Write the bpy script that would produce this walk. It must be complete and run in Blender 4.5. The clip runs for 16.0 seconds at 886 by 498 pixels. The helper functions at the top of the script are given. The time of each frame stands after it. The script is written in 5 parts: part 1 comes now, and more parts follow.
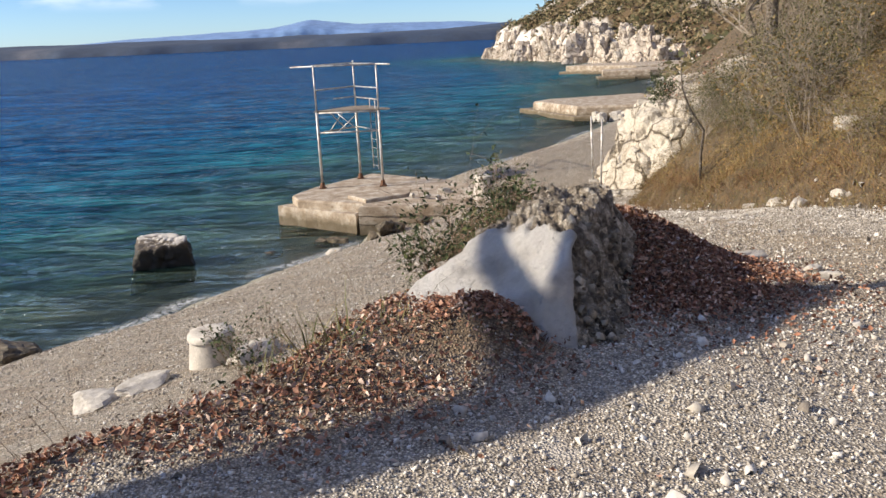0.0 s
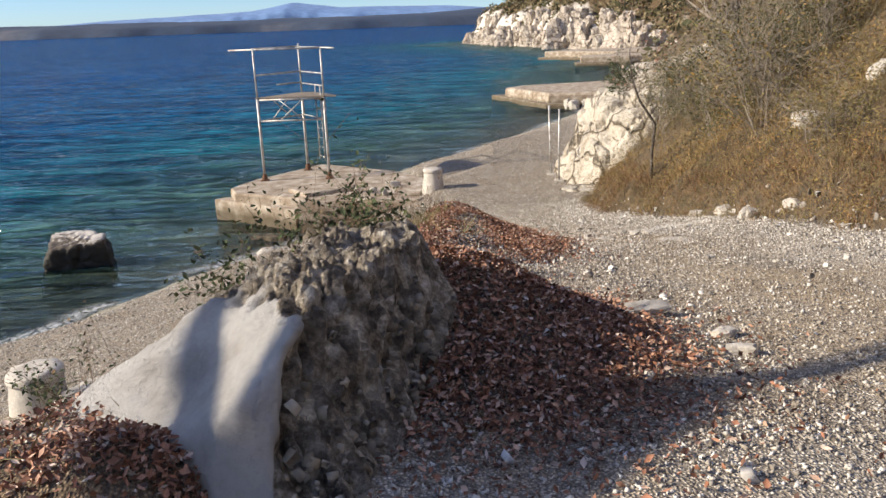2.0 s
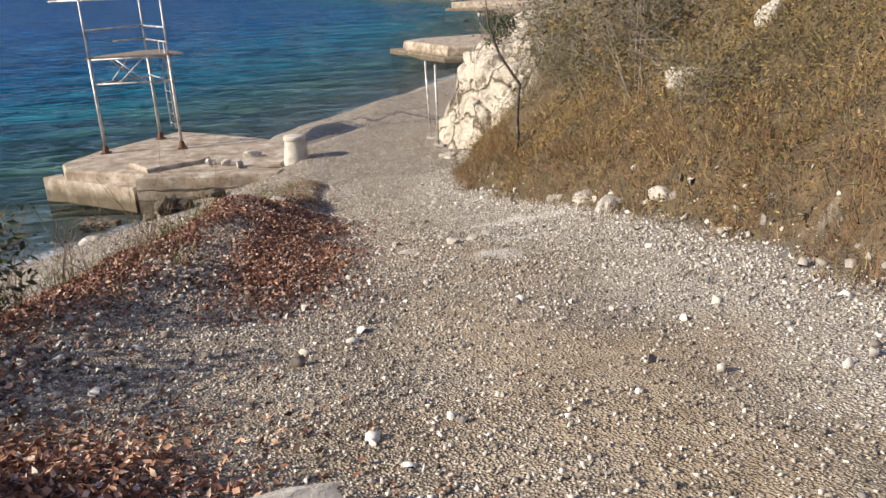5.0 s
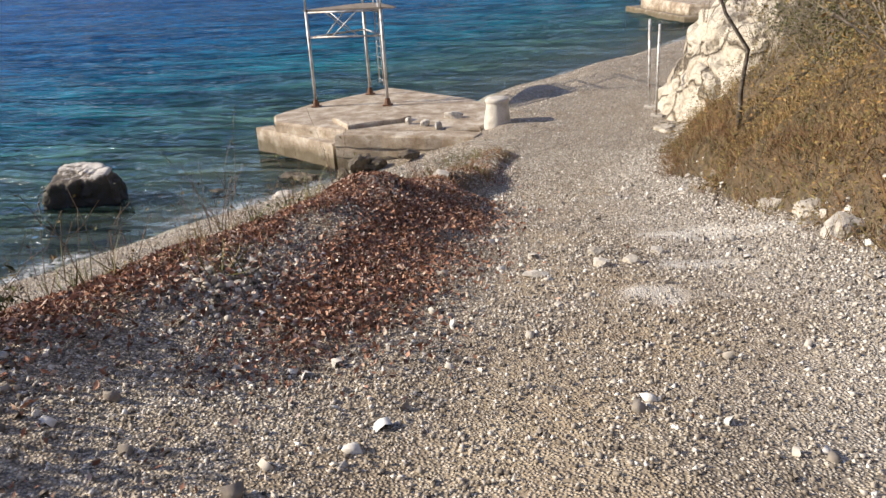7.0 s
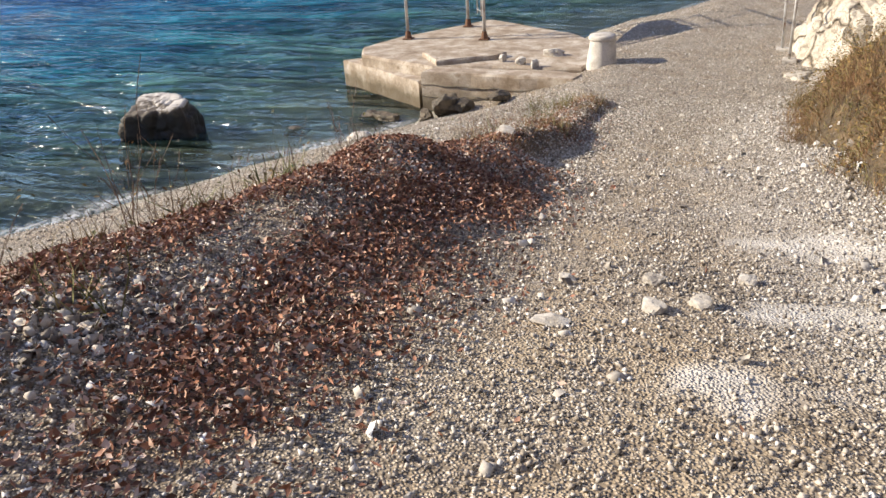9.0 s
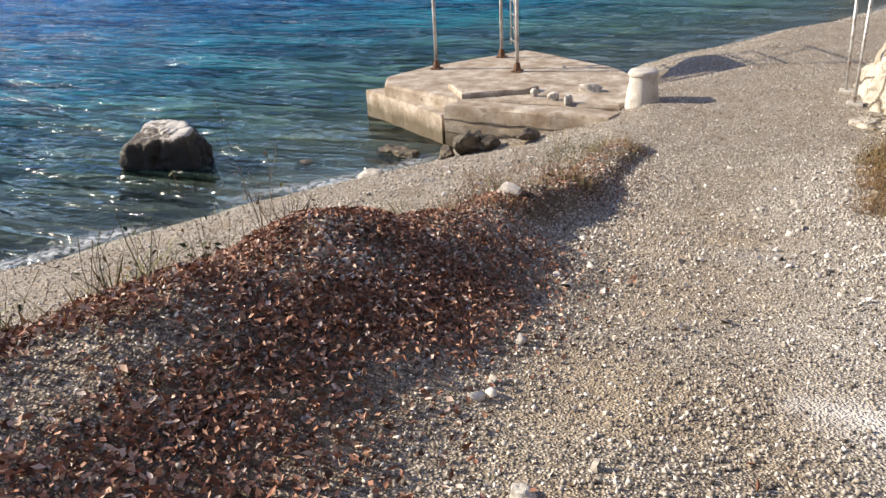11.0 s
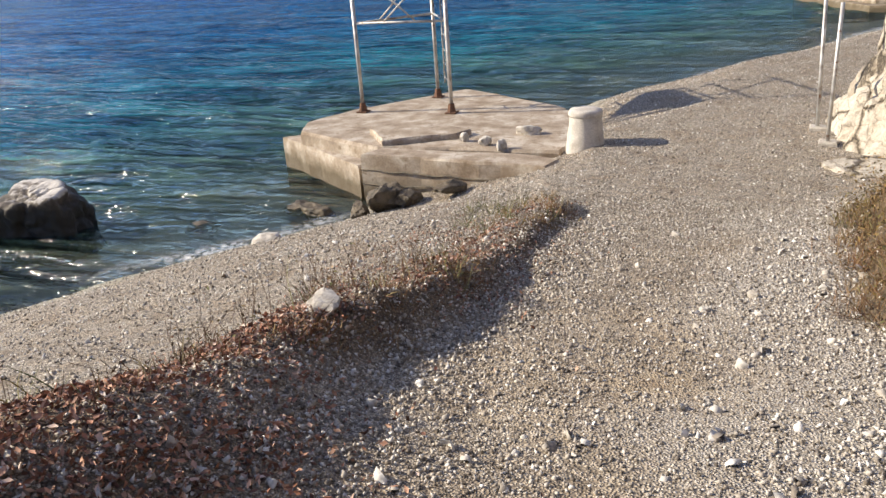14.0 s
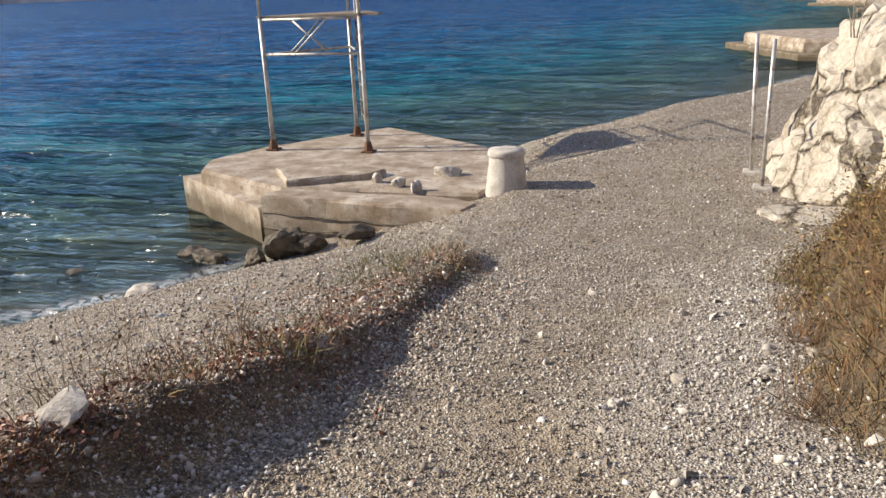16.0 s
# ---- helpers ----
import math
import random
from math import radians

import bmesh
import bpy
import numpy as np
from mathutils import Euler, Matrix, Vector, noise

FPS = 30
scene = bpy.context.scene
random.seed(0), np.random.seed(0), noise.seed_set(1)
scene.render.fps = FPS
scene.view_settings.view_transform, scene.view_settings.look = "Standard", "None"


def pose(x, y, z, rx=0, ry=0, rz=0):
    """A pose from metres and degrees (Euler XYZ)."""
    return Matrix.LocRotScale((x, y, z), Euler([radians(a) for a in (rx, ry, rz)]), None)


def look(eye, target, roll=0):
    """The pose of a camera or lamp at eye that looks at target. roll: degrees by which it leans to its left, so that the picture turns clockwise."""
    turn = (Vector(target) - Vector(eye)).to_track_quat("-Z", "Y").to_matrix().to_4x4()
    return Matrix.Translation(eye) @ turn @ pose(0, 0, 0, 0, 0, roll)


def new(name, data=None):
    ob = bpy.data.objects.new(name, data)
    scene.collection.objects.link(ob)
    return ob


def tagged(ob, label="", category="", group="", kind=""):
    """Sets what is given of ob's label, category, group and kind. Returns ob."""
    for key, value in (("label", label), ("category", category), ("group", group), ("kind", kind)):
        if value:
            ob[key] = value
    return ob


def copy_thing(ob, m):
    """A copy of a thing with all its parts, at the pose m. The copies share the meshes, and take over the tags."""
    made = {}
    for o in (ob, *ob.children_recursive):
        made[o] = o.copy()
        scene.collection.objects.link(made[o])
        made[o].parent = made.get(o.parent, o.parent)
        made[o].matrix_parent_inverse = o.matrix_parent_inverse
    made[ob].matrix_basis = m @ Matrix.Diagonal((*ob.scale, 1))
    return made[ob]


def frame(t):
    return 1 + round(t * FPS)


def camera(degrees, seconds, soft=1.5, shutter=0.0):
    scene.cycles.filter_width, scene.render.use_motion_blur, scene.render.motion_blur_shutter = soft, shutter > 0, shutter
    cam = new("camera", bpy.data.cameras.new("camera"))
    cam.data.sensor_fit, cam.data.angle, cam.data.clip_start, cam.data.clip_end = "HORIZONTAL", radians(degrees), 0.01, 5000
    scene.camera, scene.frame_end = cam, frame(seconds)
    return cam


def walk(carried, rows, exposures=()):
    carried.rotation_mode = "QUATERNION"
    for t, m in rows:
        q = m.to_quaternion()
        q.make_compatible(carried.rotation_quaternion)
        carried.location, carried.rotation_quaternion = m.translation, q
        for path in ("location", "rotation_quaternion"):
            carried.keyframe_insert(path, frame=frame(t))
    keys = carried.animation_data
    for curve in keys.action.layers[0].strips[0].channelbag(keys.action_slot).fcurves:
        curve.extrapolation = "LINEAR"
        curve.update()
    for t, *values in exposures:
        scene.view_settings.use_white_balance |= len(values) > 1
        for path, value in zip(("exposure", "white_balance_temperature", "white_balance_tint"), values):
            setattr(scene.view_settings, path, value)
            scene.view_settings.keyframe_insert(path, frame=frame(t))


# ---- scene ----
import collections

cam = camera(59.1, 16.0)
PATH = [
    (0, (0.32, 0.707, 6.005), (0.311, 2.869, 5.422), -2.5),
    (0.5, (0.657, 1.123, 5.963), (0.746, 3.3, 5.441), -1.9),
    (1, (1.004, 1.513, 5.96), (1.117, 3.681, 5.407), -1.7),
    (1.5, (1.242, 1.92, 5.921), (1.288, 4.062, 5.27), -2.4),
    (2, (1.476, 2.365, 5.905), (1.511, 4.516, 5.28), -2.0),
    (2.5, (1.725, 2.782, 5.865), (1.677, 4.934, 5.244), -2.3),
    (3, (1.994, 3.264, 5.83), (1.961, 5.407, 5.183), -2.2),
    (3.5, (2.29, 3.637, 5.8), (2.362, 5.778, 5.148), -1.7),
    (4, (2.526, 4.056, 5.751), (2.741, 6.177, 5.065), -2.2),
    (4.2, (2.636, 4.222, 5.748), (2.892, 6.336, 5.05), -2.4),
    (6.3, (3.501, 5.86, 5.503), (3.649, 7.937, 4.676), -2.6),
    (6.5, (3.573, 6.045, 5.508), (3.612, 8.128, 4.685), -2.7),
    (7, (3.703, 6.433, 5.445), (3.32, 8.477, 4.614), -3.2),
    (7.5, (3.796, 6.853, 5.348), (3.145, 8.793, 4.435), -3.9),
    (8, (3.98, 7.268, 5.26), (3.312, 9.164, 4.273), -4.4),
    (8.2, (4.011, 7.441, 5.266), (3.357, 9.345, 4.284), -3.9),
    (10.3, (3.918, 9.087, 5.08), (3.106, 10.919, 4.08), -3.6),
    (10.5, (3.913, 9.248, 5.064), (3.082, 11.079, 4.078), -3.5),
    (11, (3.937, 9.748, 4.985), (3.134, 11.628, 4.068), -3.0),
    (11.5, (4.042, 10.195, 4.924), (3.263, 12.085, 4.007), -3.2),
    (12, (4.079, 10.637, 4.869), (3.367, 12.544, 3.936), -3.3),
    (12.5, (4.128, 11.04, 4.79), (3.459, 13.008, 3.956), -2.4),
    (13, (4.087, 11.484, 4.675), (3.398, 13.465, 3.884), -2.1),
    (13.5, (4.11, 11.95, 4.609), (3.372, 13.909, 3.811), -3.3),
    (14, (4.159, 12.35, 4.534), (3.391, 14.288, 3.712), -4.0),
    (14.5, (4.18, 12.728, 4.465), (3.496, 14.7, 3.655), -3.4),
    (15, (4.245, 13.031, 4.392), (3.602, 15.033, 3.619), -2.7),
    (15.5, (4.236, 13.376, 4.28), (3.586, 15.403, 3.58), -2.6),
    (16, (4.264, 13.747, 4.172), (3.639, 15.774, 3.454), -2.3),
]
walk(cam, [(t, look(eye, target, roll)) for t, eye, target, roll in PATH], exposures=[(0.0, 0.24), (3.5, 0.22), (7.0, 0.34), (8.0, 0.48), (11.0, 0.50), (13.0, 0.40), (14.5, 0.40), (16.0, 0.20)])

# ---- world, sun, exposure ----
SUN_EL, SUN_AZ = 27.8, 11.0          # shadows fall towards +x, 11 degrees to +y
sun_dir = Vector((-math.cos(radians(SUN_EL)) * math.cos(radians(SUN_AZ)), -math.cos(radians(SUN_EL)) * math.sin(radians(SUN_AZ)), math.sin(radians(SUN_EL))))
world = bpy.data.worlds.new("sky")
scene.world = world
world.use_nodes = True
wn, wl = world.node_tree.nodes, world.node_tree.links
sky = wn.new("ShaderNodeTexSky")
sky.sky_type, sky.sun_disc = "NISHITA", False
sky.sun_elevation = radians(SUN_EL)
sky.sun_rotation = math.atan2(sun_dir.x, sun_dir.y)
sky.air_density, sky.dust_density, sky.ozone_density = 1.0, 0.2, 2.5
co = wn.new("ShaderNodeTexCoord")
mp = wn.new("ShaderNodeMapping")
mp.inputs["Scale"].default_value = (5.0, 5.0, 15.0)
cn = wn.new("ShaderNodeTexNoise")
cn.inputs["Scale"].default_value, cn.inputs["Detail"].default_value = 1.6, 6.0
cr = wn.new("ShaderNodeValToRGB")
cr.color_ramp.elements[0].position, cr.color_ramp.elements[1].position = 0.49, 0.60
mx = wn.new("ShaderNodeMixRGB")
mx.inputs[2].default_value = (11.0, 11.2, 11.6, 1)
sc = wn.new("ShaderNodeMath")
sc.operation, sc.inputs[1].default_value = "MULTIPLY", 1.0
wl.new(co.outputs["Generated"], mp.inputs["Vector"])
wl.new(mp.outputs["Vector"], cn.inputs["Vector"])
wl.new(cn.outputs["Fac"], cr.inputs["Fac"])
sz_ = wn.new("ShaderNodeSeparateXYZ")
wl.new(co.outputs["Generated"], sz_.inputs[0])
band = wn.new("ShaderNodeValToRGB")      # a bank of cloud low over the horizon
for el, (p_, v_) in zip([band.color_ramp.elements[0], band.color_ramp.elements[1], band.color_ramp.elements.new(0.5), band.color_ramp.elements.new(0.6)], [(0.045, 0.0), (0.058, 1.0), (0.085, 1.0), (0.11, 0.0)]):
    el.position, el.color = p_, (v_, v_, v_, 1)
wl.new(sz_.outputs["Z"], band.inputs["Fac"])
bm_ = wn.new("ShaderNodeMath")
bm_.operation = "MULTIPLY"
wl.new(band.outputs["Color"], bm_.inputs[0])
wl.new(cr.outputs["Color"], bm_.inputs[1])
wl.new(bm_.outputs[0], sc.inputs[0])
wl.new(sc.outputs[0], mx.inputs[0])
tint = wn.new("ShaderNodeMixRGB")
tint.blend_type, tint.inputs[0].default_value, tint.inputs[2].default_value = "MULTIPLY", 1.0, (0.62, 0.86, 1.44, 1)
wl.new(sky.outputs[0], tint.inputs[1])
haze = wn.new("ShaderNodeValToRGB")      # paler air towards the horizon
for el, (p_, v_) in zip([haze.color_ramp.elements[0], haze.color_ramp.elements[1], haze.color_ramp.elements.new(0.5)], [(0.0, (1.25, 1.25, 1.15)), (0.07, (0.95, 0.95, 0.92)), (0.25, (0.36, 0.35, 0.36))]):
    el.position, el.color = p_, (*v_, 1)
wl.new(sz_.outputs["Z"], haze.inputs["Fac"])
lift = wn.new("ShaderNodeMixRGB")
lift.blend_type, lift.inputs[0].default_value = "MULTIPLY", 1.0
wl.new(tint.outputs[0], lift.inputs[1])
wl.new(haze.outputs["Color"], lift.inputs[2])
wl.new(lift.outputs[0], mx.inputs[1])
wl.new(mx.outputs[0], wn["Background"].inputs["Color"])
wn["Background"].inputs["Strength"].default_value = 0.11
sun = new("sun", bpy.data.lights.new("sun", "SUN"))
sun.data.energy, sun.data.angle, sun.data.color = 6.2, radians(0.55), (1.0, 0.88, 0.70)
sun.matrix_world = look(sun_dir * 60, (0, 0, 0))

# ---- node helpers ----
def mat(name, rough=0.8, metal=0.0):
    m = bpy.data.materials.new(name)
    m.use_nodes = True
    b = m.node_tree.nodes["Principled BSDF"]
    b.inputs["Roughness"].default_value, b.inputs["Metallic"].default_value = rough, metal
    return m, m.node_tree.nodes, m.node_tree.links, b

def tex(nodes, links, kind, scale, detail=4.0, coord="pos", squash=None, rough=0.55):
    n = nodes.new({"noise": "ShaderNodeTexNoise", "voronoi": "ShaderNodeTexVoronoi", "wave": "ShaderNodeTexWave"}[kind])
    n.inputs["Scale"].default_value = scale
    if kind == "noise":
        n.inputs["Detail"].default_value, n.inputs["Roughness"].default_value = detail, rough
    if coord == "pos":
        g = nodes.new("ShaderNodeNewGeometry").outputs["Position"]
    else:
        g = nodes.new("ShaderNodeTexCoord").outputs["Object"]
    if squash:
        q = nodes.new("ShaderNodeMapping")
        q.inputs["Scale"].default_value = squash
        links.new(g, q.inputs["Vector"])
        g = q.outputs["Vector"]
    links.new(g, n.inputs["Vector"])
    return n

def ramp(nodes, links, src, stops):
    r = nodes.new("ShaderNodeValToRGB")
    e = r.color_ramp.elements
    while len(e) < len(stops):
        e.new(0.5)
    for el, (p, c) in zip(e, stops):
        el.position = p
        el.color = (*c, 1) if len(c) == 3 else c
    links.new(src, r.inputs["Fac"])
    return r.outputs["Color"]

def mixc(nodes, links, fac, a, b, mode="MIX"):
    m = nodes.new("ShaderNodeMixRGB")
    m.blend_type = mode
    for i, v in ((0, fac), (1, a), (2, b)):
        if isinstance(v, (int, float)):
            m.inputs[i].default_value = v if i == 0 else (v, v, v, 1)
        elif isinstance(v, tuple):
            m.inputs[i].default_value = (*v, 1)
        else:
            links.new(v, m.inputs[i])
    return m.outputs[0]

def bump(nodes, links, b, src, strength, dist, prev=None):
    n = nodes.new("ShaderNodeBump")
    n.inputs["Strength"].default_value, n.inputs["Distance"].default_value = strength, dist
    links.new(src, n.inputs["Height"])
    if prev is not None:
        links.new(prev, n.inputs["Normal"])
    links.new(n.outputs[0], b.inputs["Normal"])
    return n.outputs[0]

def attr(nodes, name):
    a = nodes.new("ShaderNodeAttribute")
    a.attribute_name = name
    return a.outputs["Fac"]

# ---- materials ----
def speckled(name, stops, scale, rough=0.85, bscale=None, bstr=0.5, bdist=0.01, coord="pos", spots=None):
    """Two scales of colour noise with a fine relief."""
    m, n, l, b = mat(name, rough)
    big = tex(n, l, "noise", scale, 5, coord)
    fine = tex(n, l, "noise", (bscale or scale * 8), 6, coord, rough=0.7)
    c = ramp(n, l, big.outputs["Fac"], stops)
    f = ramp(n, l, fine.outputs["Fac"], [(0.25, (0.55, 0.55, 0.55)), (0.75, (1.25, 1.25, 1.25))])
    c = mixc(n, l, 0.8, c, f, "MULTIPLY")
    if spots:
        s = tex(n, l, "noise", scale * 2.7, 3, coord)
        k = ramp(n, l, s.outputs["Fac"], [(0.55, (0, 0, 0)), (0.68, (1, 1, 1))])
        c = mixc(n, l, k, c, spots)
    l.new(c, b.inputs["Base Color"])
    bump(n, l, b, fine.outputs["Fac"], bstr, bdist)
    return m

def island_mat(name, stops, rough=0.8, fine_scale=60.0, patch=0.0):
    """Colour varies from piece to piece."""
    m, n, l, b = mat(name, rough)
    g = n.new("ShaderNodeNewGeometry")
    c = ramp(n, l, g.outputs["Random Per Island"], stops)
    f = tex(n, l, "noise", fine_scale, 4)
    c = mixc(n, l, 0.6, c, ramp(n, l, f.outputs["Fac"], [(0.3, (0.6, 0.6, 0.6)), (0.7, (1.2, 1.2, 1.2))]), "MULTIPLY")
    l.new(c, b.inputs["Base Color"])
    if patch:
        q = tex(n, l, "noise", patch, 4)
        c = mixc(n, l, 0.85, c, ramp(n, l, q.outputs["Fac"], [(0.32, (0.30, 0.36, 0.34)), (0.5, (0.85, 0.85, 0.8)), (0.68, (1.35, 1.25, 1.15))]), "MULTIPLY")
        q2 = tex(n, l, "noise", patch * 0.6, 5)
        c = mixc(n, l, ramp(n, l, q2.outputs["Fac"], [(0.52, (0, 0, 0)), (0.62, (0.6, 0.6, 0.6))]), c, (0.10, 0.105, 0.035))
        l.new(c, b.inputs["Base Color"])
    return m

def ground_material():
    m, n, l, b = mat("gravel_ground", 0.92)
    peb = tex(n, l, "voronoi", 74.0)
    peb2 = tex(n, l, "voronoi", 140.0)
    big = tex(n, l, "noise", 0.9, 6)
    mid = tex(n, l, "noise", 6.0, 5)
    grav = ramp(n, l, peb.outputs["Color"], [(0.0, (0.11, 0.09, 0.07)), (0.4, (0.31, 0.275, 0.23)), (0.75, (0.52, 0.475, 0.41)), (1.0, (0.74, 0.70, 0.635))])
    grav2 = ramp(n, l, peb2.outputs["Color"], [(0.0, (0.25, 0.205, 0.155)), (1.0, (0.54, 0.48, 0.395))])
    grav = mixc(n, l, ramp(n, l, mid.outputs["Fac"], [(0.42, (0, 0, 0)), (0.58, (1, 1, 1))]), grav, grav2)
    dirt = ramp(n, l, mid.outputs["Fac"], [(0.3, (0.29, 0.205, 0.12)), (0.7, (0.52, 0.42, 0.285))])
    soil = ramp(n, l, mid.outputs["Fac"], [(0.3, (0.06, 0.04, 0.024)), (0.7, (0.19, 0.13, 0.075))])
    rockc = ramp(n, l, mid.outputs["Fac"], [(0.3, (0.46, 0.42, 0.36)), (0.7, (0.74, 0.70, 0.64))])
    green = ramp(n, l, mid.outputs["Fac"], [(0.3, (0.05, 0.036, 0.018)), (0.7, (0.17, 0.11, 0.052))])
    # shade between the stones painted in: dark gaps, lightened stone centres
    gap_shade = ramp(n, l, peb.outputs["Distance"], [(0.22, (1.5, 1.5, 1.5)), (0.60, (0.48, 0.46, 0.43))])
    grav = mixc(n, l, 0.9, grav, gap_shade, "MULTIPLY")
    wetc = (0.36, 0.335, 0.26)
    spk = tex(n, l, "noise", 26.0, 3, rough=0.7)
    grav = mixc(n, l, 0.85, grav, ramp(n, l, spk.outputs["Fac"], [(0.36, (0.42, 0.40, 0.38)), (0.5, (1.0, 0.99, 0.97)), (0.64, (1.6, 1.6, 1.6))]), "MULTIPLY")
    blot = tex(n, l, "noise", 1.7, 5, rough=0.65)
    grav = mixc(n, l, 0.7, grav, ramp(n, l, blot.outputs["Fac"], [(0.36, (0.80, 0.71, 0.61)), (0.5, (1, 0.985, 0.96)), (0.64, (1.12, 1.12, 1.12))]), "MULTIPLY")
    # worn earth shows through the gravel in patches
    dm = n.new("ShaderNodeMath")
    dm.operation = "MULTIPLY"
    l.new(attr(n, "dirt"), dm.inputs[0])
    l.new(ramp(n, l, big.outputs["Fac"], [(0.38, (0.15, 0.15, 0.15)), (0.62, (1, 1, 1))]), dm.inputs[1])
    c = mixc(n, l, dm.outputs[0], grav, dirt)
    chips = ramp(n, l, peb.outputs["Color"], [(0.0, (0.24, 0.21, 0.18)), (0.5, (0.52, 0.49, 0.44)), (1.0, (0.76, 0.73, 0.69))])
    c = mixc(n, l, attr(n, "pale"), c, mixc(n, l, 0.8, chips, gap_shade, "MULTIPLY"))
    c = mixc(n, l, attr(n, "soil"), c, mixc(n, l, 0.8, soil, mixc(n, l, 0.7, gap_shade, ramp(n, l, peb.outputs["Color"], [(0.2, (0.7, 0.7, 0.7)), (0.8, (2.2, 2.2, 2.2))]), "MULTIPLY"), "MULTIPLY"))
    c = mixc(n, l, attr(n, "green"), c, green)
    c = mixc(n, l, attr(n, "rock"), c, rockc)
    c = mixc(n, l, attr(n, "wet"), c, wetc)
    l.new(c, b.inputs["Base Color"])
    p = bump(n, l, b, ramp(n, l, peb.outputs["Distance"], [(0.0, (1, 1, 1)), (0.7, (0, 0, 0))]), 1.0, 0.014)
    bump(n, l, b, mid.outputs["Fac"], 0.5, 0.06, p)
    return m

MAT_GROUND = ground_material()
MAT_CONCRETE = speckled("weathered_concrete", [(0.3, (0.22, 0.16, 0.105)), (0.48, (0.37, 0.30, 0.225)), (0.68, (0.56, 0.495, 0.41))], 2.2, 0.9, 26, 0.7, 0.012, spots=(0.25, 0.19, 0.13))
def tide_stain(m, top):
    """Dark weed and damp near the water."""
    n, l = m.node_tree.nodes, m.node_tree.links
    b = n["Principled BSDF"]
    old = b.inputs["Base Color"].links[0].from_socket
    sp = n.new("ShaderNodeSeparateXYZ")
    l.new(n.new("ShaderNodeNewGeometry").outputs["Position"], sp.inputs[0])
    ns = tex(n, l, "noise", 3.0, 5)
    ma = n.new("ShaderNodeMath")
    ma.operation, ma.inputs[1].default_value = "MULTIPLY_ADD", 0.5
    l.new(ns.outputs["Fac"], ma.inputs[0])
    l.new(sp.outputs["Z"], ma.inputs[2])
    k = ramp(n, l, ma.outputs[0], [(top * 0.6, (0.85, 0.85, 0.85)), (top, (0, 0, 0))])
    l.new(mixc(n, l, k, old, (0.085, 0.065, 0.035)), b.inputs["Base Color"])
tide_stain(MAT_CONCRETE, 0.8)
MAT_BOLLARD = speckled("whitewashed_stone", [(0.3, (0.40, 0.36, 0.31)), (0.6, (0.60, 0.555, 0.49))], 4.0, 0.85, 40, 0.5, 0.008)

# ---- small mesh kit ----
def fbm(x, y, scale=1.0, octaves=4, seed=0):
    """Smooth value noise in the plane, about -1 to 1."""
    x, y = np.asarray(x, float) * scale, np.asarray(y, float) * scale
    out, amp, tot = np.zeros(np.broadcast(x, y).shape), 1.0, 0.0
    for o in range(octaves):
        xi, yi = np.floor(x).astype(np.int64), np.floor(y).astype(np.int64)
        fx, fy = x - xi, y - yi
        fx, fy = fx * fx * (3 - 2 * fx), fy * fy * (3 - 2 * fy)
        def lattice(a, b):
            h = (a * 374761393 + b * 668265263 + (seed + o) * 1442695041) & 0x7FFFFFFF
            h = ((h ^ (h >> 13)) * 1274126177) & 0x7FFFFFFF
            return ((h ^ (h >> 16)) & 0xFFFF) / 32767.5 - 1.0
        v = (lattice(xi, yi) * (1 - fx) + lattice(xi + 1, yi) * fx) * (1 - fy) + (lattice(xi, yi + 1) * (1 - fx) + lattice(xi + 1, yi + 1) * fx) * fy
        out += v * amp
        tot += amp
        x, y, amp = x * 2.03 + 17.1, y * 2.03 + 9.7, amp * 0.5
    return out / tot * 1.4

def smooth(a, b, x):
    t = np.clip((np.asarray(x, float) - a) / (b - a), 0, 1)
    return t * t * (3 - 2 * t)

def mesh_np(name, verts, faces, mats, smooth_shade=False):
    """A mesh from arrays; faces all have the same number of corners."""
    verts, faces = np.asarray(verts, np.float32), np.asarray(faces, np.int32)
    me = bpy.data.meshes.new(name)
    me.vertices.add(len(verts))
    me.vertices.foreach_set("co", verts.ravel())
    k = faces.shape[1]
    me.loops.add(faces.size)
    me.loops.foreach_set("vertex_index", faces.ravel())
    me.polygons.add(len(faces))
    me.polygons.foreach_set("loop_start", np.arange(0, faces.size, k, dtype=np.int32))
    if smooth_shade:
        me.polygons.foreach_set("use_smooth", np.ones(len(faces), bool))
    me.materials.append(mats)
    me.update(calc_edges=True)
    return me

def part(name, bm, material, parent=None, label="", soft=False):
    """Link a bmesh as one mesh object, under a thing or a part."""
    me = bpy.data.meshes.new(name)
    bm.normal_update()
    bm.to_mesh(me)
    bm.free()
    me.materials.append(material)
    if soft:
        me.polygons.foreach_set("use_smooth", np.ones(len(me.polygons), bool))
    ob = new(name, me)
    if parent is not None:
        ob.parent = parent
    if label:
        ob["label"] = label
    return ob

def thing(name, at, label, category, group="", rz=0.0):
    ob = new(name)
    ob.empty_display_size = 0.2
    ob.matrix_basis = pose(*at, 0, 0, rz)
    return tagged(ob, label, category, group)

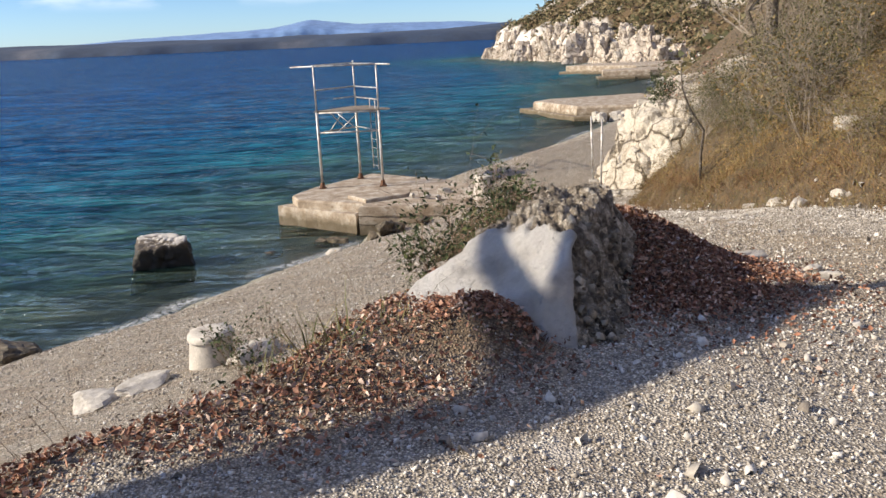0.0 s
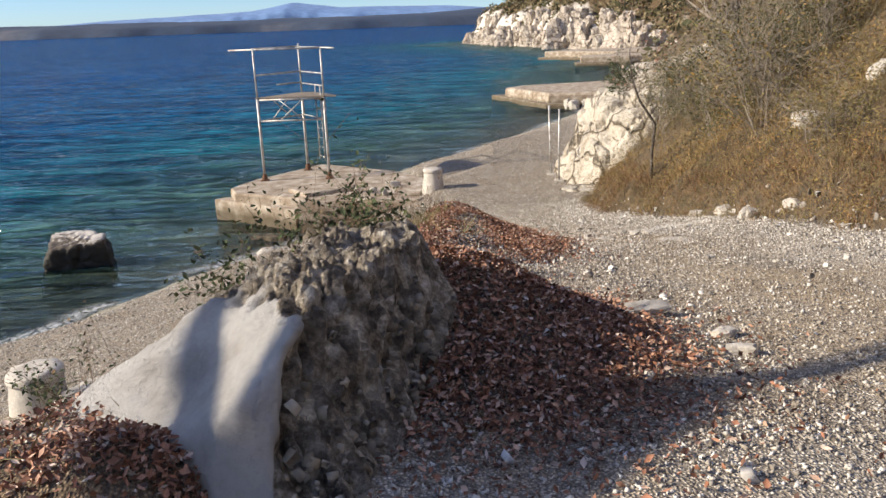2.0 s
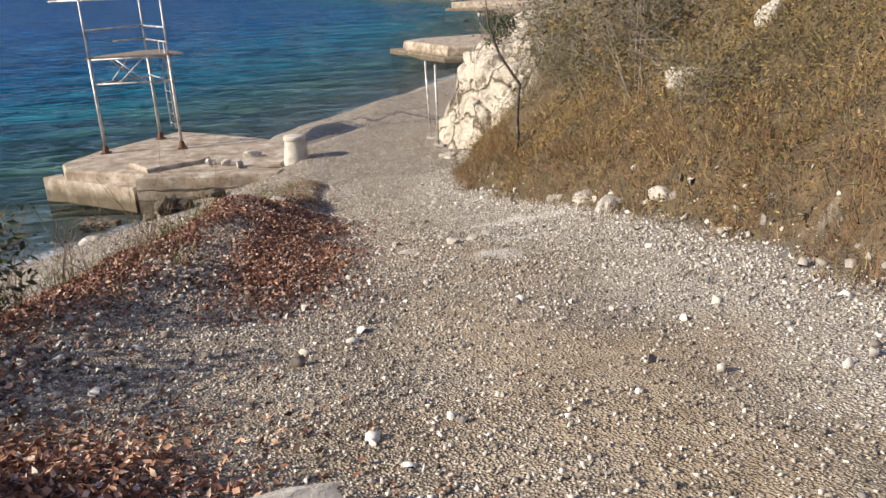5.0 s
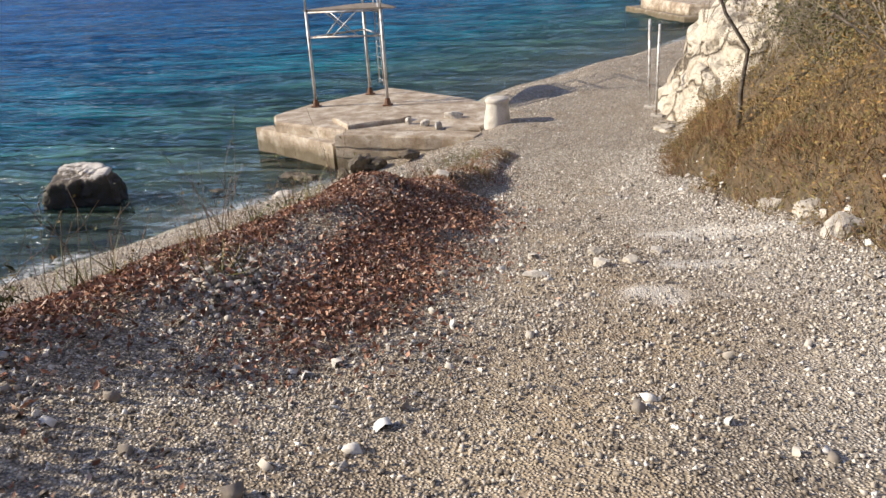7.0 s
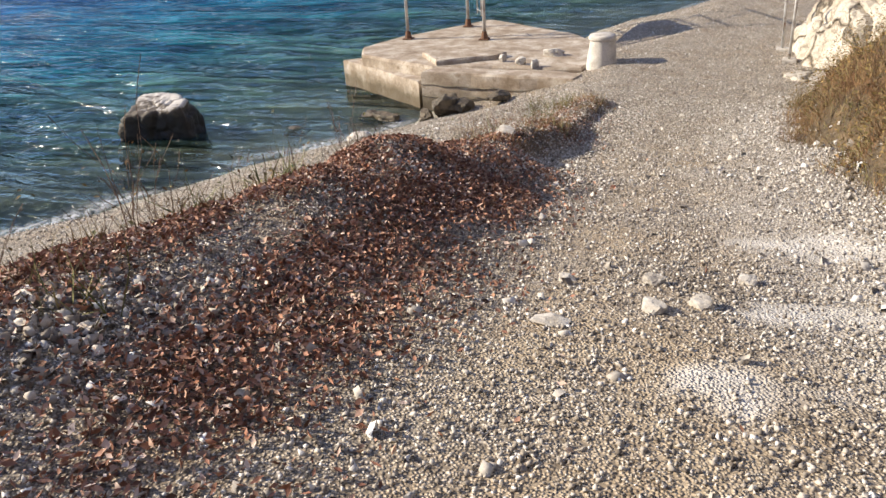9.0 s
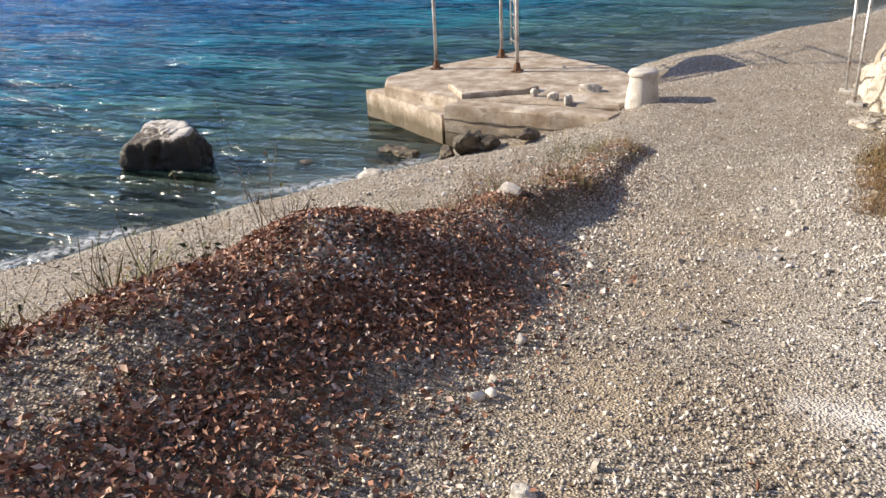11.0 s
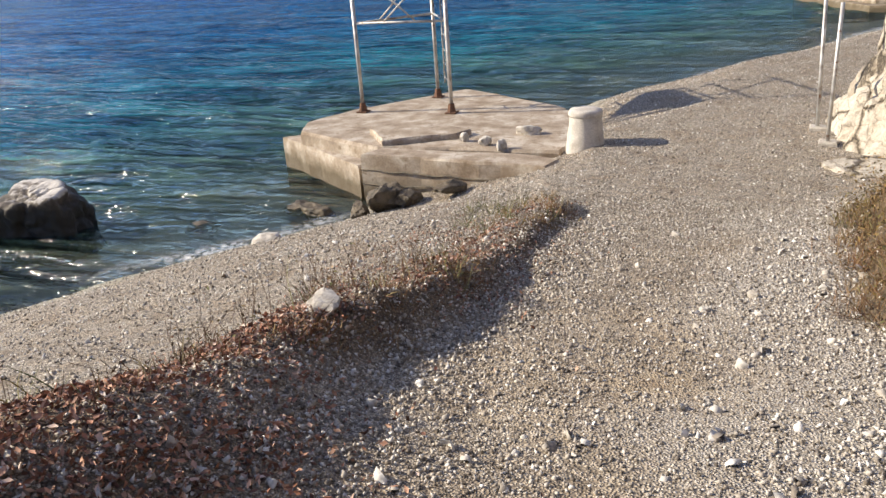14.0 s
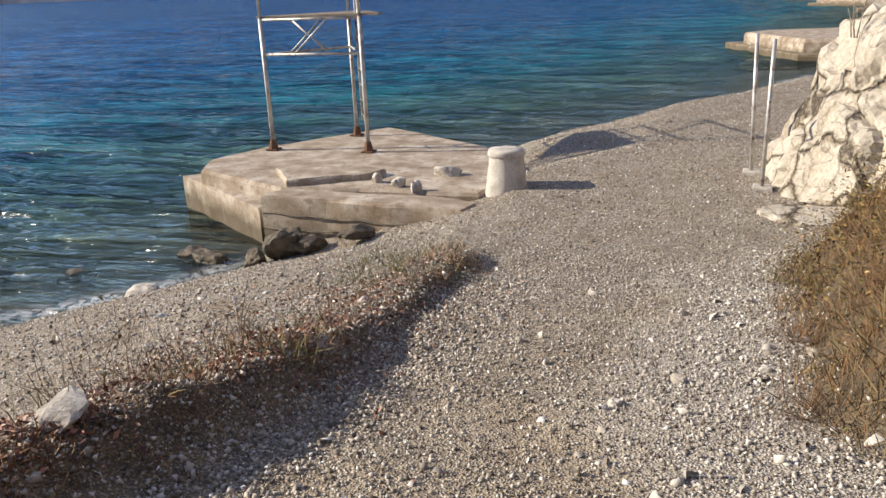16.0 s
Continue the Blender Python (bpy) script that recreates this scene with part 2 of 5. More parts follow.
def tube(points, radii, sides=8, bm=None, cap=True):
    """A round bar along points."""
    bm = bm or bmesh.new()
    pts = [Vector(p) for p in points]
    if isinstance(radii, (int, float)):
        radii = [radii] * len(pts)
    rings = []
    for i, p in enumerate(pts):
        d = (pts[min(i + 1, len(pts) - 1)] - pts[max(i - 1, 0)]).normalized()
        u = d.orthogonal().normalized() if i == 0 else (rings_u - d * rings_u.dot(d)).normalized()
        rings_u = u
        v = d.cross(u)
        rings.append([bm.verts.new(p + (u * math.cos(a) + v * math.sin(a)) * radii[i]) for a in (k * 2 * math.pi / sides for k in range(sides))])
    for a, b in zip(rings, rings[1:]):
        for k in range(sides):
            bm.faces.new((a[k], a[(k + 1) % sides], b[(k + 1) % sides], b[k]))
    if cap:
        bm.faces.new(rings[0][::-1])
        bm.faces.new(rings[-1])
    return bm

def slab(outline, z0, z1, bm=None, inset=0.0, rough=0.0, seed=0, step=0.0):
    """A block over an outline, with worn edges."""
    bm = bm or bmesh.new()
    rnd = random.Random(seed)
    pts = []
    n = len(outline)
    for i in range(n):
        a, b = Vector(outline[i]), Vector(outline[(i + 1) % n])
        m = max(1, int((b - a).length / step)) if step else 1
        for k in range(m):
            q = a.lerp(b, k / m)
            pts.append((q.x + rnd.uniform(-rough, rough), q.y + rnd.uniform(-rough, rough)))
    lo = [bm.verts.new((x, y, z0)) for x, y in pts]
    c = Vector((sum(p[0] for p in pts) / len(pts), sum(p[1] for p in pts) / len(pts)))
    hi = [bm.verts.new((x, y, z1 - inset - rnd.uniform(0, rough))) for x, y in pts]
    m = len(pts)
    for i in range(m):
        bm.faces.new((lo[i], lo[(i + 1) % m], hi[(i + 1) % m], hi[i]))
    if inset:
        top = [bm.verts.new((x + (c.x - x) / max(0.2, (Vector((x, y)) - c).length) * inset, y + (c.y - y) / max(0.2, (Vector((x, y)) - c).length) * inset, z1 - rnd.uniform(0, rough * 0.4))) for x, y in pts]
        for i in range(m):
            bm.faces.new((hi[i], hi[(i + 1) % m], top[(i + 1) % m], top[i]))
        bm.faces.new(top)
    else:
        bm.faces.new(hi)
    bm.faces.new(lo[::-1])
    return bm

def box_bm(size, at=(0, 0, 0), bevel=0.0, bm=None, turn=None):
    part_bm = bmesh.new()
    bmesh.ops.create_cube(part_bm, size=1.0)
    bmesh.ops.scale(part_bm, vec=size, verts=part_bm.verts)
    if bevel:
        bmesh.ops.bevel(part_bm, geom=list(part_bm.edges), offset=bevel, segments=2, affect="EDGES")
    if turn is not None:
        bmesh.ops.transform(part_bm, matrix=turn, verts=part_bm.verts)
    bmesh.ops.translate(part_bm, vec=at, verts=part_bm.verts)
    if bm is None:
        return part_bm
    vm = {v: bm.verts.new(v.co) for v in part_bm.verts}
    for f in part_bm.faces:
        bm.faces.new([vm[v] for v in f.verts])
    part_bm.free()
    return bm

def rock_bm(planes, sub=4, amp=0.05, freq=2.0, seed=0, ridged=0.0, blocks=0.0, bfreq=1.2, sharp=22, H=0.9):
    """A stone cut by planes ((normal), distance), with an uneven skin; ridged adds cracks, blocks adds stepped facets."""
    bm = bmesh.new()
    bmesh.ops.create_icosphere(bm, subdivisions=sub, radius=1.0)
    pl = [(Vector(nv).normalized(), d) for nv, d in planes]
    off = Vector((seed * 3.7, seed * 1.9, seed * 5.3))
    for v in bm.verts:
        d = v.co.normalized()
        r = sum((max(0.0, nv.dot(d)) / dist) ** sharp for nv, dist in pl) ** (-1 / sharp)
        p = d * r
        w = noise.fractal(p * freq + off, H, 2.1, 7) * amp
        if ridged:
            w -= ridged * max(0.0, 1 - abs(noise.noise(p * freq * 0.8 + off * 2)) * 7)
        if blocks:
            c = noise.voronoi(p * bfreq + off)[0]
            w -= blocks * max(0.0, 1 - (c[1] - c[0]) * 5.5)
            w += blocks * 0.8 * (noise.cell(noise.voronoi(p * bfreq + off)[1][0] * 9.1) - 0.5)
        v.co = p + d * w
    return bm

# ---- the lie of the land ----
SHORE_Y = [-3000, -60, 0, 10, 16.4, 17.2, 18.8, 21.1, 22.2, 23.9, 27, 29.3, 34.5, 36.6, 40.3, 45.8, 54, 60, 80, 100, 118, 150, 190, 214, 224, 235, 250, 400, 3000]
SHORE_X = [-420, -60, -21, -13.2, -8.0, -6.8, -5.8, -4.5, -3.7, -2.4, -2.0, 0.0, 0.2, 2.0, 4.1, 7.6, 11.8, 15, 22, 27, 35, 33, 22, 14.5, 12.8, 16, 30, 200, 1500]
ROAD_Y = [-60, -5, 0, 2, 4.9, 6.1, 9.1, 10.7, 12.4, 15, 17.3, 18, 21, 24, 26, 34, 60]
ROAD_Z = [6.5, 4.75, 4.58, 4.5, 4.42, 4.28, 3.78, 3.53, 3.14, 2.53, 2.04, 1.9, 1.42, 1.1, 0.98, 1.1, 1.3]
EDGE_Y = [-60, -5, 3.4, 4.2, 5.7, 6.5, 8, 10, 12, 14, 16, 18.5, 21, 23, 25, 30]
EDGE_X = [-6, -3.0, -1.4, -0.5, 0.1, 0.35, 0.75, 1.15, 1.4, 1.55, 1.75, 1.85, 1.95, 1.6, 0.9, 0.5]
BERM_Y = [-60, 3, 4.5, 6, 8, 10.5, 12, 13.4, 14.5, 15.5, 17, 19, 21, 22]
BERM_H = [0, 0, 0.10, 0.14, 0.17, 0.24, 0.32, 0.42, 0.32, 0.24, 0.22, 0.17, 0.12, 0]
TOE_Y = [-60, -5, 5, 9, 12, 15, 19, 20.7, 21.8, 23, 25, 27, 30, 40, 54, 80, 3000]
TOE_X = [9, 6.6, 6.2, 5.75, 5.5, 5.25, 5.25, 5.35, 6.0, 6.9, 7.3, 7.0, 7.6, 10.2, 14.5, 25, 3000]

def lay(x, y):
    """Ground height and the masks of what covers it."""
    x, y = np.asarray(x, float), np.asarray(y, float)
    wob = fbm(x, y, 0.35, 3, 5)
    xw = np.interp(y, SHORE_Y, SHORE_X) + fbm(y, y * 0.3, 0.9, 3, 2) * 0.12
    zr = np.interp(y, ROAD_Y, ROAD_Z)
    xb = np.interp(y, EDGE_Y, EDGE_X) + fbm(y, 0 * y + 3, 0.9, 3, 8) * 0.15
    bh = np.interp(y, BERM_Y, BERM_H)
    xt = np.interp(y, TOE_Y, TOE_X) + fbm(y, 0 * y, 0.8, 3, 9) * 0.25
    s = (x - xw) * np.interp(y, [0, 24, 30, 36, 60], [0.8, 0.8, 0.88, 0.85, 0.8])
    beach = np.where(s > 0, 0.31 * np.minimum(s, 4.0) + 0.21 * np.maximum(s - 4.0, 0), np.maximum(0.17 * s, -9.0 + 0.02 * np.maximum(s, -300)))
    beach = beach + 0.03 * np.sin(s * 2.6 + wob * 3) * smooth(0.2, 1.0, s) * (1 - smooth(4, 7, s))
    beach = beach + 0.36 * np.exp(-(((x - 1.9) / 1.5) ** 2 + ((y - 31.0) / 1.9) ** 2)) * smooth(0, 1.2, s)
    # road, its berm, the bank below it
    flat = zr + 0.03 * fbm(x, y, 1.3, 4, 11) - 0.03 * np.exp(-((x - 3.2) / 0.35) ** 2) - 0.03 * np.exp(-((x - 4.7) / 0.35) ** 2)
    u = x - xb - 0.35
    berm = bh * np.exp(-np.where(u > 0, u / np.interp(y, [14, 15.2, 16], [0.7, 0.34, 0.2]), u / 0.6) ** 2) * (1 + np.interp(y, [14, 16], [0.16, 0.4]) * fbm(x, y, 1.6, 3, 21))
    road = flat + berm
    drop = zr + bh * 0.5 - np.maximum(0, xb - x) * 0.62 - 0.1 * smooth(0, 0.5, xb - x)
    upper = np.where(x > xb, road, np.minimum(drop, road))
    low = np.minimum(beach, zr + 0.02)
    h = np.where(y < 24, np.maximum(low, upper), low)
    k = smooth(22, 25, y)
    h = np.where((y > 21.5) & (y < 26) & (x > xb - 6), np.maximum(low, upper * (1 - k) + low * k), h)
    # hillside above the road
    w = x - xt
    wp = np.maximum(w, 0)
    hill = 0.10 * np.maximum(x - xt + 1.3, 0) + np.where(w < 8, 0.74 * wp, 5.92 + 0.55 * (wp - 8)) + smooth(0.0, 0.35, w) * 0.22 + smooth(0, 2, w) * (0.35 * fbm(x, y, 0.5, 4, 31) + 0.1 * fbm(x, y, 2.2, 3, 33))
    far = smooth(45, 70, y)
    # coast further on: bare cliffs with a bushy hill above
    sc2 = np.maximum(s, 0)
    cl = np.interp(y, [50, 70, 95, 105, 128, 150, 215, 400], [1.5, 2.5, 3.5, 1.0, 1.2, 5.5, 7.0, 7.0])
    coast = cl * smooth(0.0, 4.0, sc2 - np.where((y > 92) & (y < 130), 9.0, 0.5)) + 0.62 * np.maximum(sc2 - 5, 0) + smooth(1, 6, sc2) * (1.6 * fbm(x, y, 0.16, 5, 41) + 1.0 * np.abs(fbm(x, y, 0.5, 3, 43)))
    coast = np.where(s > 0, np.maximum(coast, np.minimum(0.2 * s, 0.8)), beach)
    near = h + hill
    z = near * (1 - far) + coast * far
    z = np.where(s <= 0, beach, z)
    z = np.minimum(z, 60 + 6 * wob)
    on = smooth(-0.35, 0.1, w)
    grass = on * (1 - far)
    litter = np.exp(-((x - xb - np.interp(y, [6.5, 8.5], [0.5, 0.02])) / np.interp(y, [6.5, 8.5], [0.75, 0.58])) ** 2) * smooth(3.0, 4.0, y) * (1 - smooth(19, 22, y)) * smooth(-0.25, 0.15, fbm(x, y, 0.8, 3, 51) + 0.25)
    litter = np.maximum(litter * (1 - smooth(15.5, 17.0, y) * 0.6), np.exp(-((x - 2.45 - 0.12 * fbm(y, 0 * y, 0.9, 2, 53)) / 0.42) ** 2) * smooth(8.6, 10.0, y) * (1 - smooth(13.8, 15.4, y)) * 0.95)
    litter = np.maximum(litter, np.exp(-(((x - 1.75) / 0.85) ** 2 + ((y - 13.5) / 1.1) ** 2) * 1.3) * 1.2)
    litter = np.maximum(litter, smooth(-0.2, 0.2, xb + 0.25 - x) * smooth(0.0, 0.5, zr - 0.1 - low) * smooth(-1.7, -0.9, x - xb) * (y < 22) * smooth(1.5, 3, y))
    mound = np.exp(-(((x - 1.62) / 0.66) ** 2 + ((y - 6.3) / 0.68) ** 2))
    litter = np.clip(np.maximum(litter, np.exp(-(((x - 1.75) / 0.72) ** 2 + ((y - 6.15) / 1.05) ** 2)) * 2.2), 0, 1) * (1 - on)
    z = z + (0.45 * mound + 0.21 * np.exp(-(((x - 0.5) / 0.32) ** 2 + ((y - 4.52) / 0.26) ** 2))) * (y < 12)
    litter = np.maximum(litter, np.clip(np.exp(-(((x - 0.4) / 0.42) ** 2 + ((y - 4.52) / 0.34) ** 2)) * 1.8, 0, 1))
    dirt = np.exp(-((x - 4.0) / 1.05) ** 2) * smooth(4.0, 6.5, y) * (1 - smooth(16, 22, y)) * 0.75
    chalk = np.exp(-(((x - 4.75) / 0.75) ** 2 + ((y - 12.5) / 0.35) ** 2)) + np.exp(-(((x - 4.5) / 0.35) ** 2 + ((y - 11.35) / 0.22) ** 2)) + np.exp(-(((x - 4.15) / 0.3) ** 2 + ((y - 10.5) / 0.16) ** 2))
    chalk = smooth(0.35, 0.75, chalk + 0.7 * fbm(x, y, 2.6, 5, 65) - 0.12) * 0.85
    rock = far * np.clip(smooth(0.0, 1.0, s) * (1 - smooth(4.0, 6.0, sc2 + 3 * wob)) + smooth(0.35, 0.6, fbm(x, y, 0.12, 4, 61)) * 0.6, 0, 1)
    green = np.clip(grass * 0.9 + far * (s > 0) * (1 - rock), 0, 1)
    pale = smooth(-1.5, -0.7, w + 0.5 * fbm(x, y, 1.1, 3, 81)) * smooth(0.05, -0.2, w) * smooth(3, 5, y) * (1 - smooth(20, 23, y)) * 0.6
    pale = np.maximum(pale, 0.4 * smooth(5.6, 4.2, y) * smooth(-0.2, 0.3, x - xb) * smooth(0.05, -0.2, w))
    wet = smooth(0.30, 0.02, beach + 0.06 * wob) * (s < 4)
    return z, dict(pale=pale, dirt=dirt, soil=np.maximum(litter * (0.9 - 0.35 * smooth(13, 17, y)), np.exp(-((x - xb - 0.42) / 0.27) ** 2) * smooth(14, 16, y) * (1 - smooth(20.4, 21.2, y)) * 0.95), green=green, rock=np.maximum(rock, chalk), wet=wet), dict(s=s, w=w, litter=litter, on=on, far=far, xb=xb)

def height(x, y):
    return float(lay(np.array([x]), np.array([y]))[0][0])

def steps(*spans):
    """Grid lines: (from, to, spacing), stretched outwards by a growing step at both ends."""
    out = []
    for a, b, d in spans:
        out += list(np.arange(a, b, d))
    lo, hi, g = [], [], spans[0][2]
    p, g = spans[0][0], spans[0][2]
    while p > -3500:
        g *= 1.22
        p -= g
        lo.append(p)
    p, g = spans[-1][1], spans[-1][2]
    while p < 3500:
        hi.append(p)
        g *= 1.22
        p += g
    return np.array(lo[::-1] + out + hi)

GX = steps((-10, -2.5, 0.25), (-2.5, 1.0, 0.1), (1.0, 3.2, 0.05), (3.2, 7.0, 0.1), (7.0, 16, 0.25), (16, 60, 0.8))
GY = steps((-6, 1, 0.3), (1, 22, 0.1), (22, 34, 0.2), (34, 60, 0.6), (60, 250, 1.6))
XX, YY = np.meshgrid(GX, GY)
ZZ, MASKS, _ = lay(XX, YY)
# nothing rises behind the far side of the bay
nx, ny = len(GX), len(GY)
idx = np.arange(nx * ny).reshape(ny, nx)
quads = np.stack([idx[:-1, :-1], idx[:-1, 1:], idx[1:, 1:], idx[1:, :-1]], -1).reshape(-1, 4)
gme = mesh_np("ground", np.stack([XX, YY, ZZ], -1).reshape(-1, 3), quads, MAT_GROUND, True)
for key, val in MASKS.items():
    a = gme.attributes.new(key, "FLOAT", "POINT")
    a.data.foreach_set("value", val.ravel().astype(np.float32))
ground = tagged(new("ground", gme), "pale gravel track and pebble beach below a dry hillside", "ground", kind="structure")

# ---- the sea ----
def water_material():
    m, n, l, b = mat("sea_water", 0.05)
    b.inputs["Specular IOR Level"].default_value = 0.25
    b.inputs["IOR"].default_value = 1.33
    d = attr(n, "depth")
    big = tex(n, l, "noise", 0.05, 4, squash=(0.5, 1.6, 1))
    c = ramp(n, l, d, [(0.0, (0.20, 0.25, 0.18)), (0.07, (0.09, 0.20, 0.17)), (0.2, (0.010, 0.105, 0.15)), (0.45, (0.002, 0.070, 0.18)), (1.0, (0.002, 0.054, 0.19))])
    c = mixc(n, l, 0.5, c, ramp(n, l, big.outputs["Fac"], [(0.35, (0.55, 0.7, 0.8)), (0.65, (1.3, 1.2, 1.1))]), "MULTIPLY")
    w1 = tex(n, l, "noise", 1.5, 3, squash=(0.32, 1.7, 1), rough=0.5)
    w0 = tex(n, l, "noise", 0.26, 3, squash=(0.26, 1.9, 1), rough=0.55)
    # ripple light and shade painted too: crests lightened, troughs darkened in the body colour
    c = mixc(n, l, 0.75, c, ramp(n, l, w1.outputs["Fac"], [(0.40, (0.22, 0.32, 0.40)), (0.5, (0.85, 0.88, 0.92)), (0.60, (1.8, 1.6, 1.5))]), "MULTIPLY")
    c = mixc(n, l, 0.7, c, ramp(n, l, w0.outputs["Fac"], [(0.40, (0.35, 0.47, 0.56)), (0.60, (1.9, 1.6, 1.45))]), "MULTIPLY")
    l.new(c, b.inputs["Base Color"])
    w2 = tex(n, l, "noise", 5.0, 2, squash=(0.55, 1.3, 1), rough=0.5)
    p = bump(n, l, b, w0.outputs["Fac"], 1.0, 2.8)
    p = bump(n, l, b, w1.outputs["Fac"], 1.0, 0.42, p)
    bump(n, l, b, w2.outputs["Fac"], 1.0, 0.09, p)
    # shallow water lets the pebbles show
    t = n.new("ShaderNodeBsdfTransparent")
    t.inputs["Color"].default_value = (0.80, 0.92, 0.88, 1)
    gl = n.new("ShaderNodeBsdfGlossy")
    gl.inputs["Roughness"].default_value = 0.10
    l.new(b.inputs["Normal"].links[0].from_socket, gl.inputs["Normal"])
    fr = n.new("ShaderNodeFresnel")
    fr.inputs["IOR"].default_value = 1.33
    l.new(b.inputs["Normal"].links[0].from_socket, fr.inputs["Normal"])
    clear = n.new("ShaderNodeMixShader")
    l.new(fr.outputs[0], clear.inputs[0])
    l.new(t.outputs[0], clear.inputs[1])
    l.new(gl.outputs[0], clear.inputs[2])
    mixs = n.new("ShaderNodeMixShader")
    l.new(ramp(n, l, d, [(0.0, (0.05, 0.05, 0.05)), (0.05, (0.25, 0.25, 0.25)), (0.22, (0.95, 0.95, 0.95))]), mixs.inputs[0])
    l.new(clear.outputs[0], mixs.inputs[1])
    body = n.new("ShaderNodeBsdfDiffuse")
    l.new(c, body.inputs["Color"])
    l.new(b.inputs["Normal"].links[0].from_socket, body.inputs["Normal"])
    calm = n.new("ShaderNodeMath")           # wave facets never mirror at a flat grazing angle
    calm.operation, calm.inputs[1].default_value = "MINIMUM", 0.55
    l.new(fr.outputs[0], calm.inputs[0])
    deep = n.new("ShaderNodeMixShader")
    l.new(calm.outputs[0], deep.inputs[0])
    l.new(body.outputs[0], deep.inputs[1])
    l.new(gl.outputs[0], deep.inputs[2])
    l.new(deep.outputs[0], mixs.inputs[2])
    # foam
    foam = n.new("ShaderNodeBsdfDiffuse")
    foam.inputs["Color"].default_value = (0.8, 0.82, 0.82, 1)
    fn = tex(n, l, "noise", 7.0, 6, rough=0.75)
    fm = n.new("ShaderNodeMath")
    fm.operation = "MULTIPLY"
    l.new(attr(n, "foam"), fm.inputs[0])
    l.new(ramp(n, l, fn.outputs["Fac"], [(0.43, (0, 0, 0)), (0.56, (1, 1, 1))]), fm.inputs[1])
    mf = n.new("ShaderNodeMixShader")
    l.new(fm.outputs[0], mf.inputs[0])
    l.new(mixs.outputs[0], mf.inputs[1])
    l.new(foam.outputs[0], mf.inputs[2])
    l.new(mf.outputs[0], n["Material Output"].inputs["Surface"])
    return m

SX = steps((-40, -14, 0.5), (-14, 3, 0.16), (3, 18, 0.45))
SY = steps((10, 15, 0.4), (15, 36, 0.13), (36, 60, 0.35), (60, 140, 1.2))
SXX, SYY = np.meshgrid(SX, SY)
gz, _, gi = lay(SXX, SYY)
s = gi["s"]
fade = np.clip(1.2 - np.hypot(SXX, SYY - 20) / 220, 0, 1)
swell = 0.05 * np.sin((SXX * 0.45 + SYY * 1.0) * 1.5 + 2.2 * fbm(SXX, SYY, 0.12, 3, 3)) + 0.05 * fbm(SXX * 0.6, SYY * 1.3, 0.7, 4, 7) + 0.025 * fbm(SXX, SYY, 2.4, 3, 13)
for amp_, wl_, ang, sd in ((0.05, 2.3, 0.25, 101), (0.034, 1.25, -0.2, 103), (0.02, 0.72, 0.5, 105)):
    ph = (SXX * math.sin(ang) + SYY * math.cos(ang)) * math.pi / wl_ + 2.4 * fbm(SXX * 0.6, SYY, 0.5 / wl_, 3, sd)
    swell = swell + amp_ * (0.62 - np.abs(np.sin(ph))) * (0.55 + 0.6 * fbm(SXX, SYY, 0.22 / wl_, 2, sd + 1))
sz = swell * fade * smooth(0.3, -5, s) + 0.015
inx = len(SX)
sid = np.arange(SXX.size).reshape(SXX.shape)
sq = np.stack([sid[:-1, :-1], sid[:-1, 1:], sid[1:, 1:], sid[1:, :-1]], -1).reshape(-1, 4)
inland = (s > 2.0).ravel()
sq = sq[~inland[sq].all(1)]
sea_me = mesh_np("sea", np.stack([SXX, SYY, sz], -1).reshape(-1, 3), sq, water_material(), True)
depth = np.clip(-s / 60.0, 0, 1)
foam_line = np.exp(-((s + 0.12 + 0.3 * fbm(SXX, SYY, 0.5, 3, 71)) / 0.22) ** 2) * smooth(-0.35, 0.15, fbm(SXX, SYY, 0.35, 3, 73))
for key, val in (("depth", depth), ("foam", np.clip(foam_line * 0.6, 0, 1))):
    a = sea_me.attributes.new(key, "FLOAT", "POINT")
    a.data.foreach_set("value", val.ravel().astype(np.float32))
sea = tagged(new("water", sea_me), "rippled deep blue sea, clear and green at the pebbles", "sea", kind="structure")

